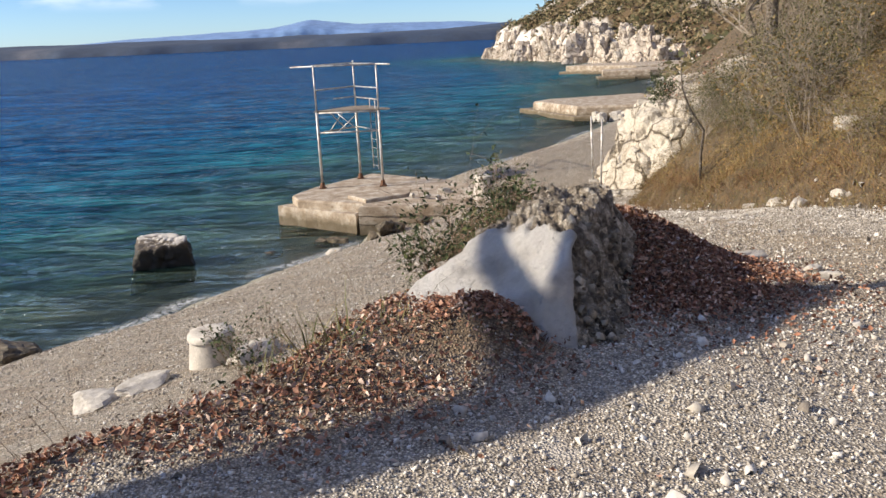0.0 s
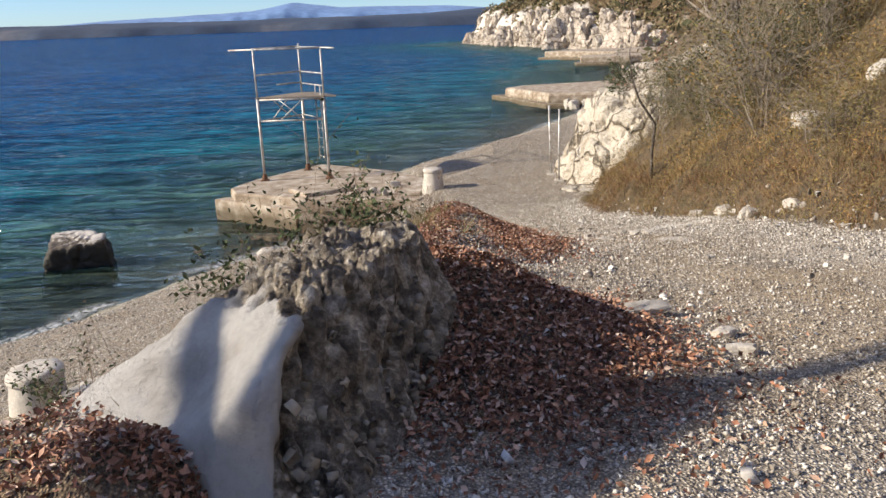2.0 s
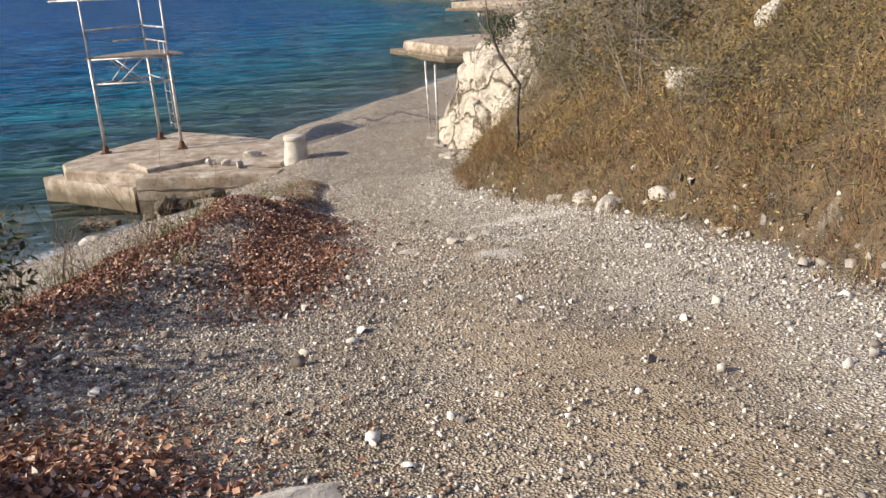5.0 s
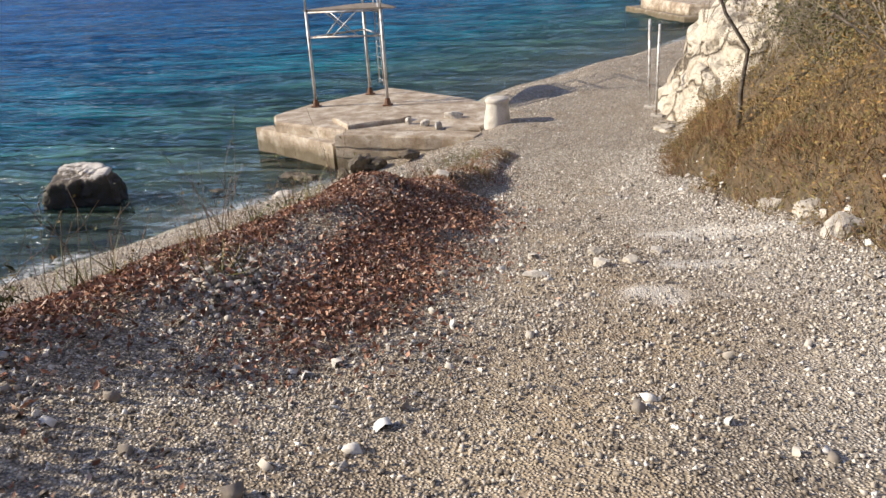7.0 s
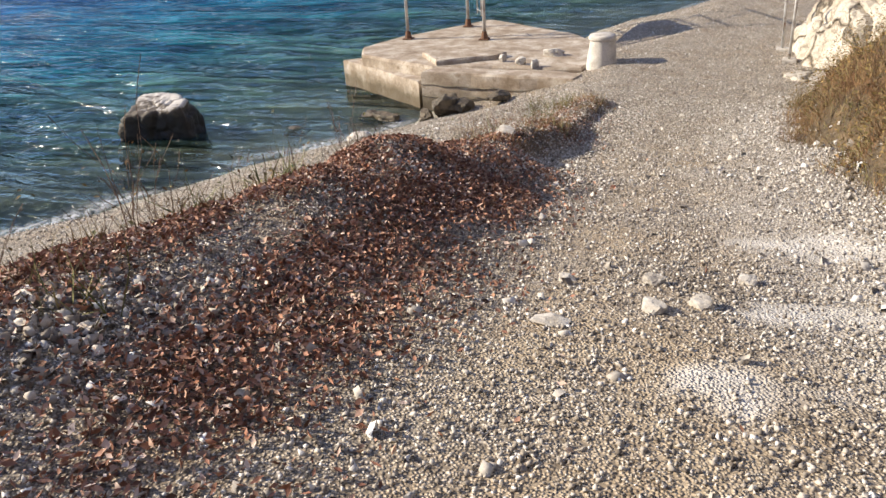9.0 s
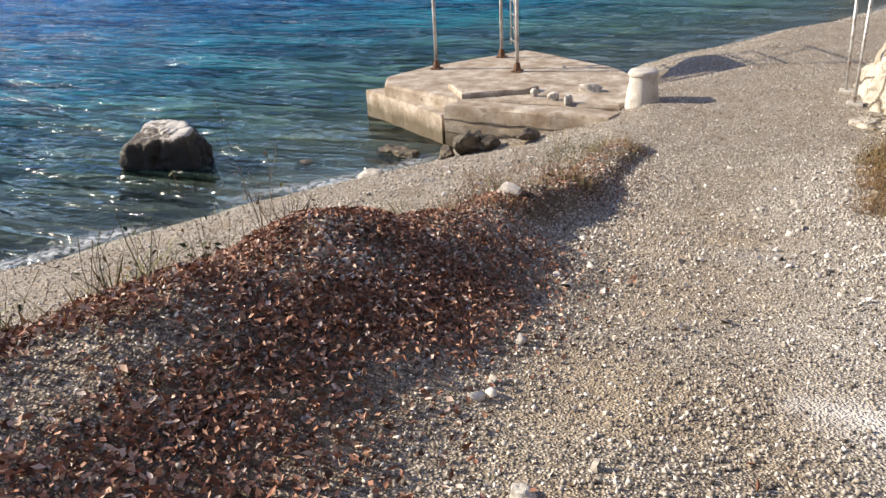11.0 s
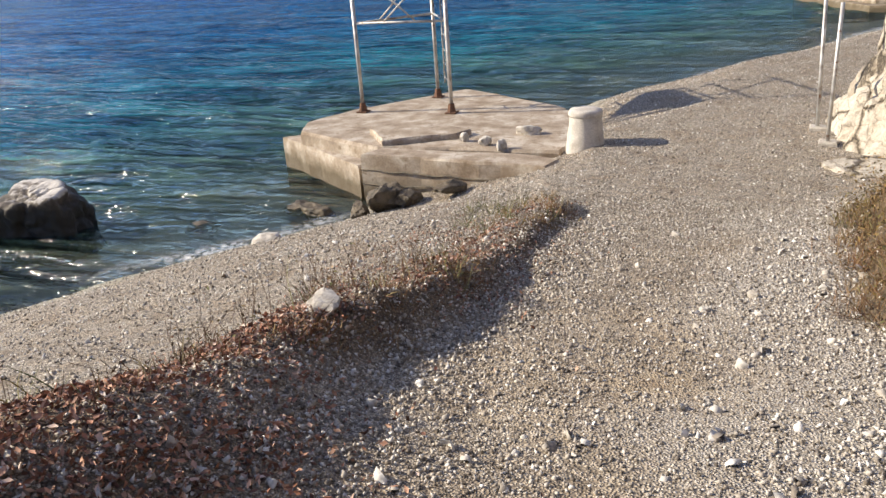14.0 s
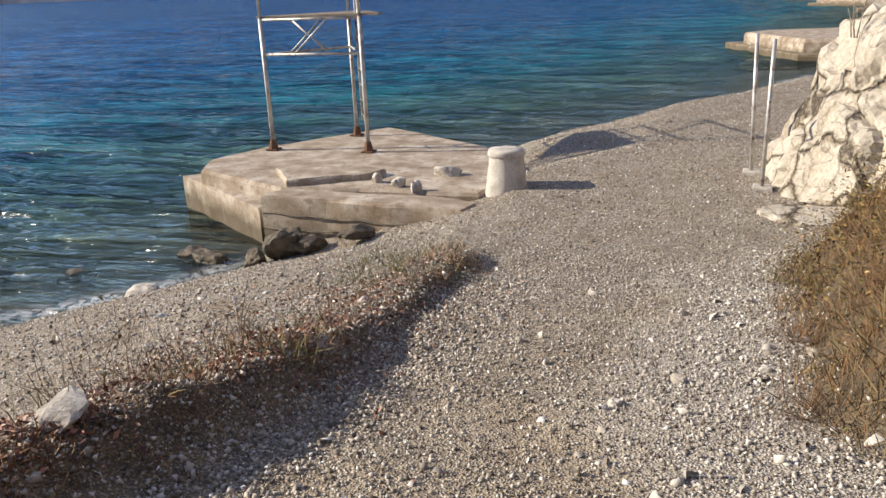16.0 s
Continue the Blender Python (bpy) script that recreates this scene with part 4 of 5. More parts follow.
tagged(new("boulder", boulder_mesh()), "large limestone boulder, white where split, half buried in leaves", "boulder")

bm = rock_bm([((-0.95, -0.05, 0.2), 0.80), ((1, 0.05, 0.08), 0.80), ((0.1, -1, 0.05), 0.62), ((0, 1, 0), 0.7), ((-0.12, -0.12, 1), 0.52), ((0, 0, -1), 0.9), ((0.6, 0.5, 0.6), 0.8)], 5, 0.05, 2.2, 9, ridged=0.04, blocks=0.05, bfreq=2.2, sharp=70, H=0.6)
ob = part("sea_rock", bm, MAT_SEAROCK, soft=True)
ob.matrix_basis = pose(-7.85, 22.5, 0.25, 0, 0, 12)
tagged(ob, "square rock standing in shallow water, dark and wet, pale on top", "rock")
for i, (x, y, z, s3) in enumerate([(-8.5, 15.4, 0.12, (1.1, 0.9, 0.75)), (-1.55, 24.1, 0.42, (0.5, 0.36, 0.5)), (-1.15, 24.25, 0.42, (0.4, 0.3, 0.3)), (-1.9, 23.85, 0.25, (0.4, 0.3, 0.3)), (-3.0, 24.3, 0.0, (0.6, 0.4, 0.3)), (-4.9, 23.4, -0.08, (0.5, 0.4, 0.2)), (-0.4, 24.3, 0.62, (0.5, 0.3, 0.2)), (-3.6, 24.6, -0.02, (0.5, 0.4, 0.2))]):
    stone_thing("shore_rock", (x, y, z), s3, 20 + i, MAT_WETSTONE, "dark wet jagged rock at the water's edge", "rock", "rocks at the water's edge", rz=40 * i, sub=4)

bm = rock_bm([((-0.92, -0.12, 0.40), 2.05), ((-0.75, -0.6, 0.32), 2.15), ((-0.1, -1, 0.25), 2.2), ((0, 1, 0.1), 3.0), ((1, 0, 0), 4.0), ((-0.25, -0.15, 1), 2.55), ((0, 0, -1), 1.5), ((-0.6, 0.7, 0.3), 2.6)], 6, 0.16, 1.1, 12, ridged=0.04, blocks=0.15, bfreq=0.9)
ob = part("cliff", bm, MAT_CLIFF, soft=False)
ob.matrix_basis = pose(8.0, 26.3, 1.2)
tagged(ob, "pale cracked limestone outcrop above the pebble beach", "cliff")
stone_thing("rock_slab", (6.1, 24.6, 1.02), (1.35, 1.5, 0.28), 33, MAT_CLIFF, "flat pale rock slab at the cliff's foot", "rock", rz=15, sub=4)
for i, (x, y, s3) in enumerate([(2.68, 6.76, (0.38, 0.13, 0.07)), (3.06, 6.32, (0.12, 0.09, 0.07)), (3.0, 5.95, (0.09, 0.14, 0.08)), (1.95, 15.94, (0.24, 0.18, 0.09)), (1.55, 16.2, (0.3, 0.24, 0.10)), (-2.9, 22.4, (0.4, 0.25, 0.18)), (-2.1, 9.7, (0.6, 0.4, 0.3)), (-3.3, 9.3, (0.6, 0.4, 0.16)), (-3.75, 8.9, (0.5, 0.4, 0.14)), (6.75, 12.98, (0.45, 0.3, 0.24)), (7.4, 12.6, (0.22, 0.22, 0.32)), (5.45, 11.8, (0.26, 0.2, 0.16)), (5.5, 12.6, (0.22, 0.2, 0.14)), (5.75, 11.2, (0.2, 0.16, 0.14)), (5.4, 13.4, (0.2, 0.16, 0.12)), (3.82, 11.51, (0.09, 0.08, 0.07)), (4.04, 11.22, (0.08, 0.09, 0.06)), (4.25, 11.72, (0.08, 0.07, 0.05)), (3.84, 11.09, (0.10, 0.07, 0.06)), (3.44, 10.87, (0.13, 0.08, 0.04)), (3.39, 11.54, (0.07, 0.06, 0.05)), (4.82, 18.11, (0.07, 0.06, 0.05)), (4.03, 17.41, (0.07, 0.06, 0.05)), (4.35, 17.85, (0.08, 0.06, 0.06)), (3.64, 20.12, (0.08, 0.05, 0.05))]):
    stone_thing("stone", (x, y, height(x, y) + s3[2] * 0.22), s3, 80 + i, MAT_STONE, "pale angular limestone lying on the ground", "stone", "loose larger stones", rz=37 * i if i else 15, sub=3)

# ---- jetties further along the bay ----
def far_jetty(outline, low, z, label, seed):
    ob = thing("jetty", (0, 0, 0), label, "jetty", "jetties along the bay")
    part("deck", slab(outline, -1.5, z, inset=0.12, rough=0.06, seed=seed, step=1.6), MAT_CONCRETE, ob)
    part("step", slab(low, -1.5, 0.34, inset=0.08, rough=0.08, seed=seed + 1, step=1.4), MAT_CONCRETE, ob)
far_jetty([(7.6, 62.3), (9.9, 56.4), (14.5, 55.6), (18, 60), (17, 66), (9, 64)], [(6.6, 64), (9.6, 55.7), (12.0, 55.2), (12, 60), (9, 65)], 0.98, "flat concrete bathing jetty with a low step", 51)
far_jetty([(21.2, 102.5), (27, 101.5), (34, 104), (33, 110), (22.0, 107)], [(20.5, 102), (25, 101.0), (26, 104), (21, 106)], 1.1, "small grey concrete jetty below the headland", 53)
far_jetty([(19.5, 121), (28, 113), (42, 112), (45, 124), (24, 126)], [(18.5, 122), (24, 115), (26, 118), (20, 124)], 1.2, "long pale concrete jetty below the headland", 55)
for i in range(12):
    rnd = random.Random(i + 500)
    x, y = 12.3 + rnd.uniform(-1.6, 2.0), 55.2 - rnd.uniform(-0.1, 0.9)
    stone_thing("shore_rock", (x, y, 0.3), (rnd.uniform(0.5, 1.0), 0.6, rnd.uniform(0.4, 0.8)), 500 + i, MAT_STONE if i % 3 else MAT_WETSTONE, "rough rock heaped beside the jetty", "rock", "rocks beside the far jetty", rz=i * 31)

# ---- scattered pieces ----
rng = np.random.default_rng(7)

def turns(n, tilt):
    """Random turns: free about the upright, tilted up to an angle."""
    a, b, c = rng.uniform(0, 2 * np.pi, n), rng.normal(0, tilt, n), rng.normal(0, tilt, n)
    ca, sa, cb, sb, cc, sc_ = np.cos(a), np.sin(a), np.cos(b), np.sin(b), np.cos(c), np.sin(c)
    R = np.empty((n, 3, 3))
    R[:, 0, 0], R[:, 0, 1], R[:, 0, 2] = ca * cc - sa * sb * sc_, -sa * cb, ca * sc_ + sa * sb * cc
    R[:, 1, 0], R[:, 1, 1], R[:, 1, 2] = sa * cc + ca * sb * sc_, ca * cb, sa * sc_ - ca * sb * cc
    R[:, 2, 0], R[:, 2, 1], R[:, 2, 2] = -cb * sc_, sb, cb * cc
    return R

def strew(name, shape, faces, at, scale, R, material, label, category, jitter=0.0):
    """Many small pieces joined into one mesh of kind stuff."""
    n, k = len(at), len(shape)
    v = np.asarray(shape, float)[None] * np.asarray(scale)[:, None, :]
    if jitter:
        v = v * rng.uniform(1 - jitter, 1 + jitter, (n, k, 1))
    v = np.einsum("nij,nkj->nki", R, v) + at[:, None, :]
    f = np.asarray(faces)[None] + (np.arange(n) * k)[:, None, None]
    me = mesh_np(name, v.reshape(-1, 3), f.reshape(-1, f.shape[-1]), material)
    return tagged(new(name, me), label, category, kind="stuff")

def sample(n, x0, x1, y0, y1, keep):
    """Places in a rectangle, kept by a chance that depends on the ground there."""
    x, y = rng.uniform(x0, x1, n), rng.uniform(y0, y1, n)
    z, m, g = lay(x, y)
    k = rng.uniform(0, 1, n) < keep(x, y, z, m, g)
    return np.stack([x, y, z], -1)[k], {a: b[k] for a, b in g.items()}

CHIP = [(1, 0, 0.1), (-0.5, 0.87, -0.1), (-0.55, -0.8, 0.05), (0.1, 0, 0.95), (-0.1, 0.1, -0.9)]
CHIP_F = [(0, 1, 3), (1, 2, 3), (2, 0, 3), (1, 0, 4), (2, 1, 4), (0, 2, 4)]
CUBEY = [(-1, -.8, -.6), (.9, -1, -.6), (1, .8, -.6), (-.8, 1, -.6), (-.8, -.7, .6), (.7, -.8, .7), (.8, .6, .55), (-.6, .8, .7), (0, 0, .95)]
CUBEY_F = [(0, 1, 5), (0, 5, 4), (1, 2, 6), (1, 6, 5), (2, 3, 7), (2, 7, 6), (3, 0, 4), (3, 4, 7), (4, 5, 8), (5, 6, 8), (6, 7, 8), (7, 4, 8)]

def pebbles(name, n, area, keep, lo, hi, label, material, squash=0.75, shape=CUBEY, faces=CUBEY_F, power=2.2):
    at, g = sample(n, *area, keep)
    m = len(at)
    s = lo + (hi - lo) * rng.uniform(0, 1, m) ** power
    sc3 = np.stack([s, s * rng.uniform(0.6, 1, m), s * squash * rng.uniform(0.6, 1.2, m)], -1)
    at[:, 2] += sc3[:, 2] * 0.35
    return strew(name, shape, faces, at, sc3, turns(m, 1.3), material, label, "gravel", 0.35)

bare = lambda x, y, z, m, g: (1 - g["on"]) * (1 - 0.75 * g["litter"]) * (1 - 0.7 * m["dirt"] * smooth(-0.3, 0.2, fbm(x, y, 1.0, 3, 93))) * (1 - 0.9 * m["rock"]) * (g["s"] > 0.3)
O = dict(shape=CHIP, faces=CHIP_F)
pebbles("gravel", 36000, (-1.6, 5.6, 1.4, 5.2), bare, 0.006, 0.0185, "loose pale grey gravel strewn over the track", MAT_CHIP, **O)
pebbles("gravel", 32000, (-0.8, 5.6, 4.8, 8.6), bare, 0.006, 0.0185, "loose pale gravel strewn over the track", MAT_PEBBLE, **O)
pebbles("gravel", 64000, (0.6, 5.6, 8.6, 15.0), bare, 0.006, 0.0185, "loose pale gravel strewn over the track", MAT_PEBBLE, **O)
pebbles("gravel", 54000, (0.8, 5.8, 15.0, 22), bare, 0.0065, 0.019, "loose pale gravel strewn over the track", MAT_PEBBLE, **O)
pebbles("gravel", 28000, (-0.5, 9.0, 22, 42), bare, 0.012, 0.030, "loose pale gravel strewn over the beach", MAT_PEBBLE, **O)
pebbles("beach_pebbles", 36000, (-8, 3, 8, 25), lambda x, y, z, m, g: (x < g["xb"] - 0.2) * (g["s"] > 0.1), 0.009, 0.028, "grey and cream beach pebbles", MAT_PEBBLE, **O)
pebbles("coarse_stones", 9000, (-1.4, 6.2, 1.5, 21), lambda x, y, z, m, g: (1 - g["on"]) * (0.12 + 0.5 * smooth(-0.1, 0.6, fbm(x, y, 0.7, 3, 91)) + 0.3 * (g["w"] > -0.9)), 0.010, 0.034, "coarser broken limestone among the gravel", MAT_CHIP, power=3)
pebbles("verge_stones", 42000, (3.8, 6.8, 3.5, 22), lambda x, y, z, m, g: np.exp(-((g["w"] + 0.35) / 0.4) ** 2) * (g["w"] < 0.12) * 0.8, 0.006, 0.023, "broken white limestone along the foot of the hillside", MAT_CHIP, power=2, **O)
pebbles("foot_rubble", 3600, (4.4, 7.0, 4.5, 21), lambda x, y, z, m, g: np.exp(-((g["w"] - 0.0) / 0.16) ** 2) * smooth(-0.35, 0.2, fbm(x, y, 0.9, 3, 98)), 0.014, 0.05, "crumbling limestone at the foot of the hillside", MAT_CHIP, power=2.2)
def on_boulder(n):
    x, y = rng.uniform(0.85, 1.75, n), rng.uniform(4.35, 5.9, n)
    z, calm, rub = boulder_form(x, y)
    k = (calm < 0.2) & (rng.uniform(0, 1, n) < 0.3 + 0.5 * rub - 1.2 * np.maximum(z - 4.72, 0)) & (z > lay(x, y)[0] - 0.03)
    return np.stack([x, y, z], -1)[k]
at = on_boulder(1700)
at[:, 2] -= 0.042
s_ = rng.uniform(0.010, 0.036, len(at)) * rng.uniform(0.5, 1, len(at))
strew("conglomerate_stones", CUBEY, CUBEY_F, at, np.stack([s_, s_ * 0.8, s_ * 0.7], -1), turns(len(at), 1.0), MAT_SET, "pebbles set in the broken foot of the boulder", "stones", 0.3)

pebbles("lip_rubble", 11000, (1.8, 3.3, 13.6, 20.5), lambda x, y, z, m, g: np.exp(-((x - g["xb"] - 0.8) / 0.38) ** 2), 0.007, 0.026, "broken stones below the lip of the bank", MAT_PEBBLE, power=2.0, **O)
pebbles("bank_rubble", 15000, (1.0, 2.5, 6.6, 14.0), lambda x, y, z, m, g: np.exp(-((x - g["xb"] - 0.65) / 0.35) ** 2) * smooth(-0.3, 0.2, fbm(x, y, 0.9, 3, 45)), 0.008, 0.024, "grey broken stones on the bank", MAT_PEBBLE, power=1.6)

LEAF = [(-1, 0, 0.16), (0.1, 0.66, 0.34), (1, 0, 0.3), (-0.1, -0.58, 0.16), (0.05, 0.02, 0)]
LEAF_F = [(0, 4, 1), (4, 2, 1), (0, 3, 4), (4, 3, 2)]

LEAF4 = [(-1, 0, 0.05), (0.1, 0.5, 0.25), (1, 0, 0.12), (0.1, -0.5, 0.25)]
LEAF4_F = [(0, 2, 1), (0, 3, 2)]

def leaves(name, n, area, keep, lo, hi, material, label, lift=0.03, tilt=0.6, high=0.0, shape=LEAF, faces=LEAF_F):
    at, g = sample(n, *area, keep)
    m = len(at)
    s = rng.uniform(lo, hi, m)
    sc3 = np.stack([s, s * rng.uniform(0.45, 1.05, m), s * rng.uniform(0.4, 2.4, m)], -1)
    at[:, 2] += rng.uniform(0.0, lift, m) + high * rng.uniform(0, 1, m) ** 2
    return strew(name, shape, faces, at, sc3, turns(m, tilt), material, label, "leaves", 0.15)

leaves("fallen_leaves", 360000, (-2.6, 4.2, 1.5, 22), lambda x, y, z, m, g: np.clip(g["litter"] * 1.1, 0, 1) * smooth(-0.65, 0.1, fbm(x, y, 1.1, 4, 95)) + 0.0012, 0.009, 0.023, MAT_LEAF, "brown and reddish fallen oak leaves in drifts", 0.035, 0.75)
leaves("fallen_leaves", 150000, (0.2, 3.2, 4.4, 16), lambda x, y, z, m, g: np.clip(g["litter"] * 1.3 - 0.35, 0, 1) * np.where(y > 7.2, smooth(-0.25, 0.3, fbm(x, y, 1.0, 3, 46)), 1.0), 0.010, 0.022, MAT_LEAF, "brown and reddish fallen oak leaves in drifts", 0.045, 0.8)
leaves("hillside_leaves", 260000, (5.0, 13, 5, 27), lambda x, y, z, m, g: g["on"] * (0.25 + 0.75 * smooth(-0.25, 0.25, fbm(x, y, 0.8, 4, 97))), 0.009, 0.024, MAT_SCRUB, "dry olive and brown undergrowth on the hillside", 0.05, 0.9, 0.6, LEAF4, LEAF4_F)

# blades: a thin bent sliver
BLADE = [(-0.5, 0, 0), (0.5, 0, 0), (-0.35, 0.12, 0.55), (0.35, 0.12, 0.55), (0, 0.42, 1.0)]
BLADE_F = [(0, 1, 3), (0, 3, 2), (2, 3, 4)]

def blades(name, at, lo, hi, width, material, label, category="grass", tilt=0.35):
    m = len(at)
    h = rng.uniform(lo, hi, m) * rng.uniform(0.5, 1, m)
    sc3 = np.stack([np.full(m, width) * rng.uniform(0.6, 1.4, m), h, h], -1)
    return strew(name, BLADE, BLADE_F, at, sc3, turns(m, tilt), material, label, category)

def tufted(n, area, keep, per, spread):
    at, g = sample(n, *area, keep)
    at = np.repeat(at, per, 0)
    at[:, :2] += rng.normal(0, spread, (len(at), 2))
    at[:, 2] = lay(at[:, 0], at[:, 1])[0] - 0.01
    return at

blades("hillside_grass", tufted(7500, (5.0, 12.5, 5, 26), lambda x, y, z, m, g: g["on"] * (0.35 + 0.65 * smooth(-0.3, 0.3, fbm(x, y, 0.9, 3, 99))), 16, 0.10), 0.12, 0.36, 0.0055, MAT_STRAW, "dry straw-coloured grass on the hillside", tilt=0.6)
blades("toe_grass", tufted(1100, (4.8, 7.0, 8, 25), lambda x, y, z, m, g: np.exp(-((g["w"] - 0.35) / 0.35) ** 2), 45, 0.09), 0.12, 0.34, 0.005, MAT_HEATH, "brown heathy grass along the foot of the hillside", tilt=0.7)
edge = lambda off, wd: (lambda x, y, z, m, g: np.exp(-((x - g["xb"] - off) / wd) ** 2) * smooth(-0.3, 0.4, fbm(x, y, 0.8, 3, 88)))
blades("bank_grass", tufted(900, (-2.6, 2.6, 2.5, 21.5), edge(-0.35, 0.45), 26, 0.07), 0.10, 0.42, 0.007, MAT_GRASS, "tufts of green and yellow grass along the bank", tilt=0.5)
blades("bank_straw", tufted(1500, (-2.2, 2.6, 3, 21.8), edge(0.08, 0.26), 20, 0.08), 0.06, 0.26, 0.006, MAT_STRAW, "dead grass along the top of the bank", tilt=0.6)

blades("lip_turf", tufted(2600, (1.2, 3.0, 15.4, 20.8), edge(0.42, 0.15), 26, 0.05), 0.03, 0.12, 0.007, MAT_HEATH, "brown matted turf along the lip of the bank", tilt=1.1)

# ---- the far coast: bushes over the headland ----
at, g = sample(190000, 12, 110, 55, 262, lambda x, y, z, m, g: np.maximum(m["green"], 0.22) * (g["s"] > 1.0) * (0.5 + 0.5 * smooth(-0.2, 0.3, fbm(x, y, 0.14, 4, 66))))
m_ = len(at)
s_ = rng.uniform(0.18, 0.55, m_)
at[:, 2] += rng.uniform(0.0, 1.6, m_) * (0.4 + smooth(-0.2, 0.5, fbm(at[:, 0], at[:, 1], 0.2, 3, 67)))
strew("headland_scrub", LEAF4, LEAF4_F, at, np.stack([s_, s_, s_ * 0.8], -1), turns(m_, 1.2), MAT_FARBUSH, "olive and grey scrub covering the headland", "scrub", 0.4)
# fractured cliffs along the foot of the headland
blocks_ = []
for kd in range(4):
    r0 = random.Random(910 + kd)
    pl = [((r0.gauss(0, 1), r0.gauss(0, 1), r0.gauss(0, 0.35)), r0.uniform(0.75, 1.05)) for _ in range(12)] + [((0, 0, 1), 1.2), ((0, 0, -1), 1.0), ((0.3, -0.4, 1), 1.15)]
    ob = part("cliff_rock", rock_bm(pl, 4, 0.16, 2.0, 70 + kd, ridged=0.10, blocks=0.16, bfreq=2.0, sharp=30, H=0.7), MAT_FARROCK)
    tagged(ob, "pale fractured cliff rock at the foot of the headland", "cliff", "cliffs of the headland")
    ob.location = (0, 0, -60)
    blocks_.append(ob)
cy = 128.0
r0 = random.Random(12)
n0 = 0
while cy < 236:
    for row in range(2):
        sz0 = r0.uniform(1.8, 3.6) * (1.0 if row == 0 else 0.8) * float(np.interp(cy, [190, 225], [1.0, 0.65]))
        xs = float(np.interp(cy, SHORE_Y, SHORE_X)) + (1.2 if row == 0 else 4.5) + r0.uniform(-0.8, 0.8)
        m0 = pose(xs, cy + r0.uniform(-1, 1), max(-0.5, height(xs, cy) * 0.7) + sz0 * 0.15, 0, 0, r0.uniform(0, 360)) @ Matrix.Diagonal((sz0 * 0.8, sz0 * 0.8, sz0 * r0.uniform(0.9, 1.35), 1))
        if n0 < 4:
            blocks_[n0].matrix_basis = m0
        else:
            c0 = blocks_[n0 % 4].copy()
            scene.collection.objects.link(c0)
            c0.matrix_basis = m0
        n0 += 1
    cy += r0.uniform(3.6, 5.2)

# ---- distance: the island across the water and the mountains behind it ----
def ridge(name, y0, depth_, xs, tops, amp, freq, material, label, seed, ripple=0.05):
    x = np.linspace(xs[0], xs[-1], 420)
    top = np.interp(x, xs, tops) * (1 + amp * fbm(x, 0 * x, freq, 5, seed))
    rows_ = []
    for k, f in ((0, 0.0), (0.04, 0.42), (0.10, 0.62), (0.35, 0.8), (0.7, 0.97), (1.0, 1.0), (1.6, 0.2)):
        rows_.append(np.stack([x, np.full_like(x, y0 + depth_ * k) + 30 * fbm(x, 0 * x + k, freq * 2, 3, seed + 1) * (k < 0.2), top * f - (3 if f == 0 else 0) + top * ripple * fbm(x, 0 * x + 9 * k, freq * 5, 3, seed + 2)], -1))
    v = np.concatenate(rows_)
    N, M = len(x), len(rows_)
    ii = np.arange(N * M).reshape(M, N)
    q = np.stack([ii[:-1, :-1], ii[:-1, 1:], ii[1:, 1:], ii[1:, :-1]], -1).reshape(-1, 4)
    return tagged(new(name, mesh_np(name, v, q, material, True)), label, "distance", kind="structure")

# blue of the distance haze is painted into both base colours
MAT_ISLAND = speckled("island_scrub_in_haze", [(0.38, (0.022, 0.042, 0.085)), (0.6, (0.04, 0.058, 0.095)), (0.78, (0.12, 0.12, 0.14))], 0.006, 0.95, 0.05, 0.0, 0.01)
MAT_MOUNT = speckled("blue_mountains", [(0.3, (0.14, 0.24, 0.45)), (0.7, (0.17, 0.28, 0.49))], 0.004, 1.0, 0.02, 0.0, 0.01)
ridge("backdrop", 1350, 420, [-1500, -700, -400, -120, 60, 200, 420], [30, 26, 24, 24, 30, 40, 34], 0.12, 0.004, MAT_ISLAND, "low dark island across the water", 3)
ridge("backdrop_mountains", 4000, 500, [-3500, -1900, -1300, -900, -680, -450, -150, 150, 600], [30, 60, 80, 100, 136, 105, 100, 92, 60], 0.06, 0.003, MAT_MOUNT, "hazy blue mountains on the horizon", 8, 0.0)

# ---- woody plants ----
def branching(bm, p, d, length, r, level, rnd, sides, spread=0.6, droop=0.0, tips=None, forks=3, minr=0.0018):
    """A limb that bends and forks."""
    n = 4 if level > 1 else 3 if level else 2
    pts, rad = [p.copy()], [r]
    q, dd = p.copy(), d.normalized()
    for k in range(n):
        dd = (dd + Vector((rnd.gauss(0, 0.16), rnd.gauss(0, 0.16), rnd.gauss(0, 0.12) - droop))).normalized()
        q = q + dd * length / n
        pts.append(q.copy())
        rad.append(max(minr, r * (1 - 0.55 * (k + 1) / n)))
    tube(pts, rad, sides, bm, cap=False)
    if tips is not None and level <= 1:
        tips.extend(pts[1:])
    if level > 0:
        for k in range(forks):
            i = rnd.randint(1, n)
            nd = (dd + Vector((rnd.gauss(0, spread), rnd.gauss(0, spread), rnd.gauss(0.1, spread * 0.7)))).normalized()
            branching(bm, pts[i], nd, length * rnd.uniform(0.5, 0.8), rad[i] * 0.62, level - 1, rnd, max(3, sides - 2), spread, droop, tips, forks, minr)

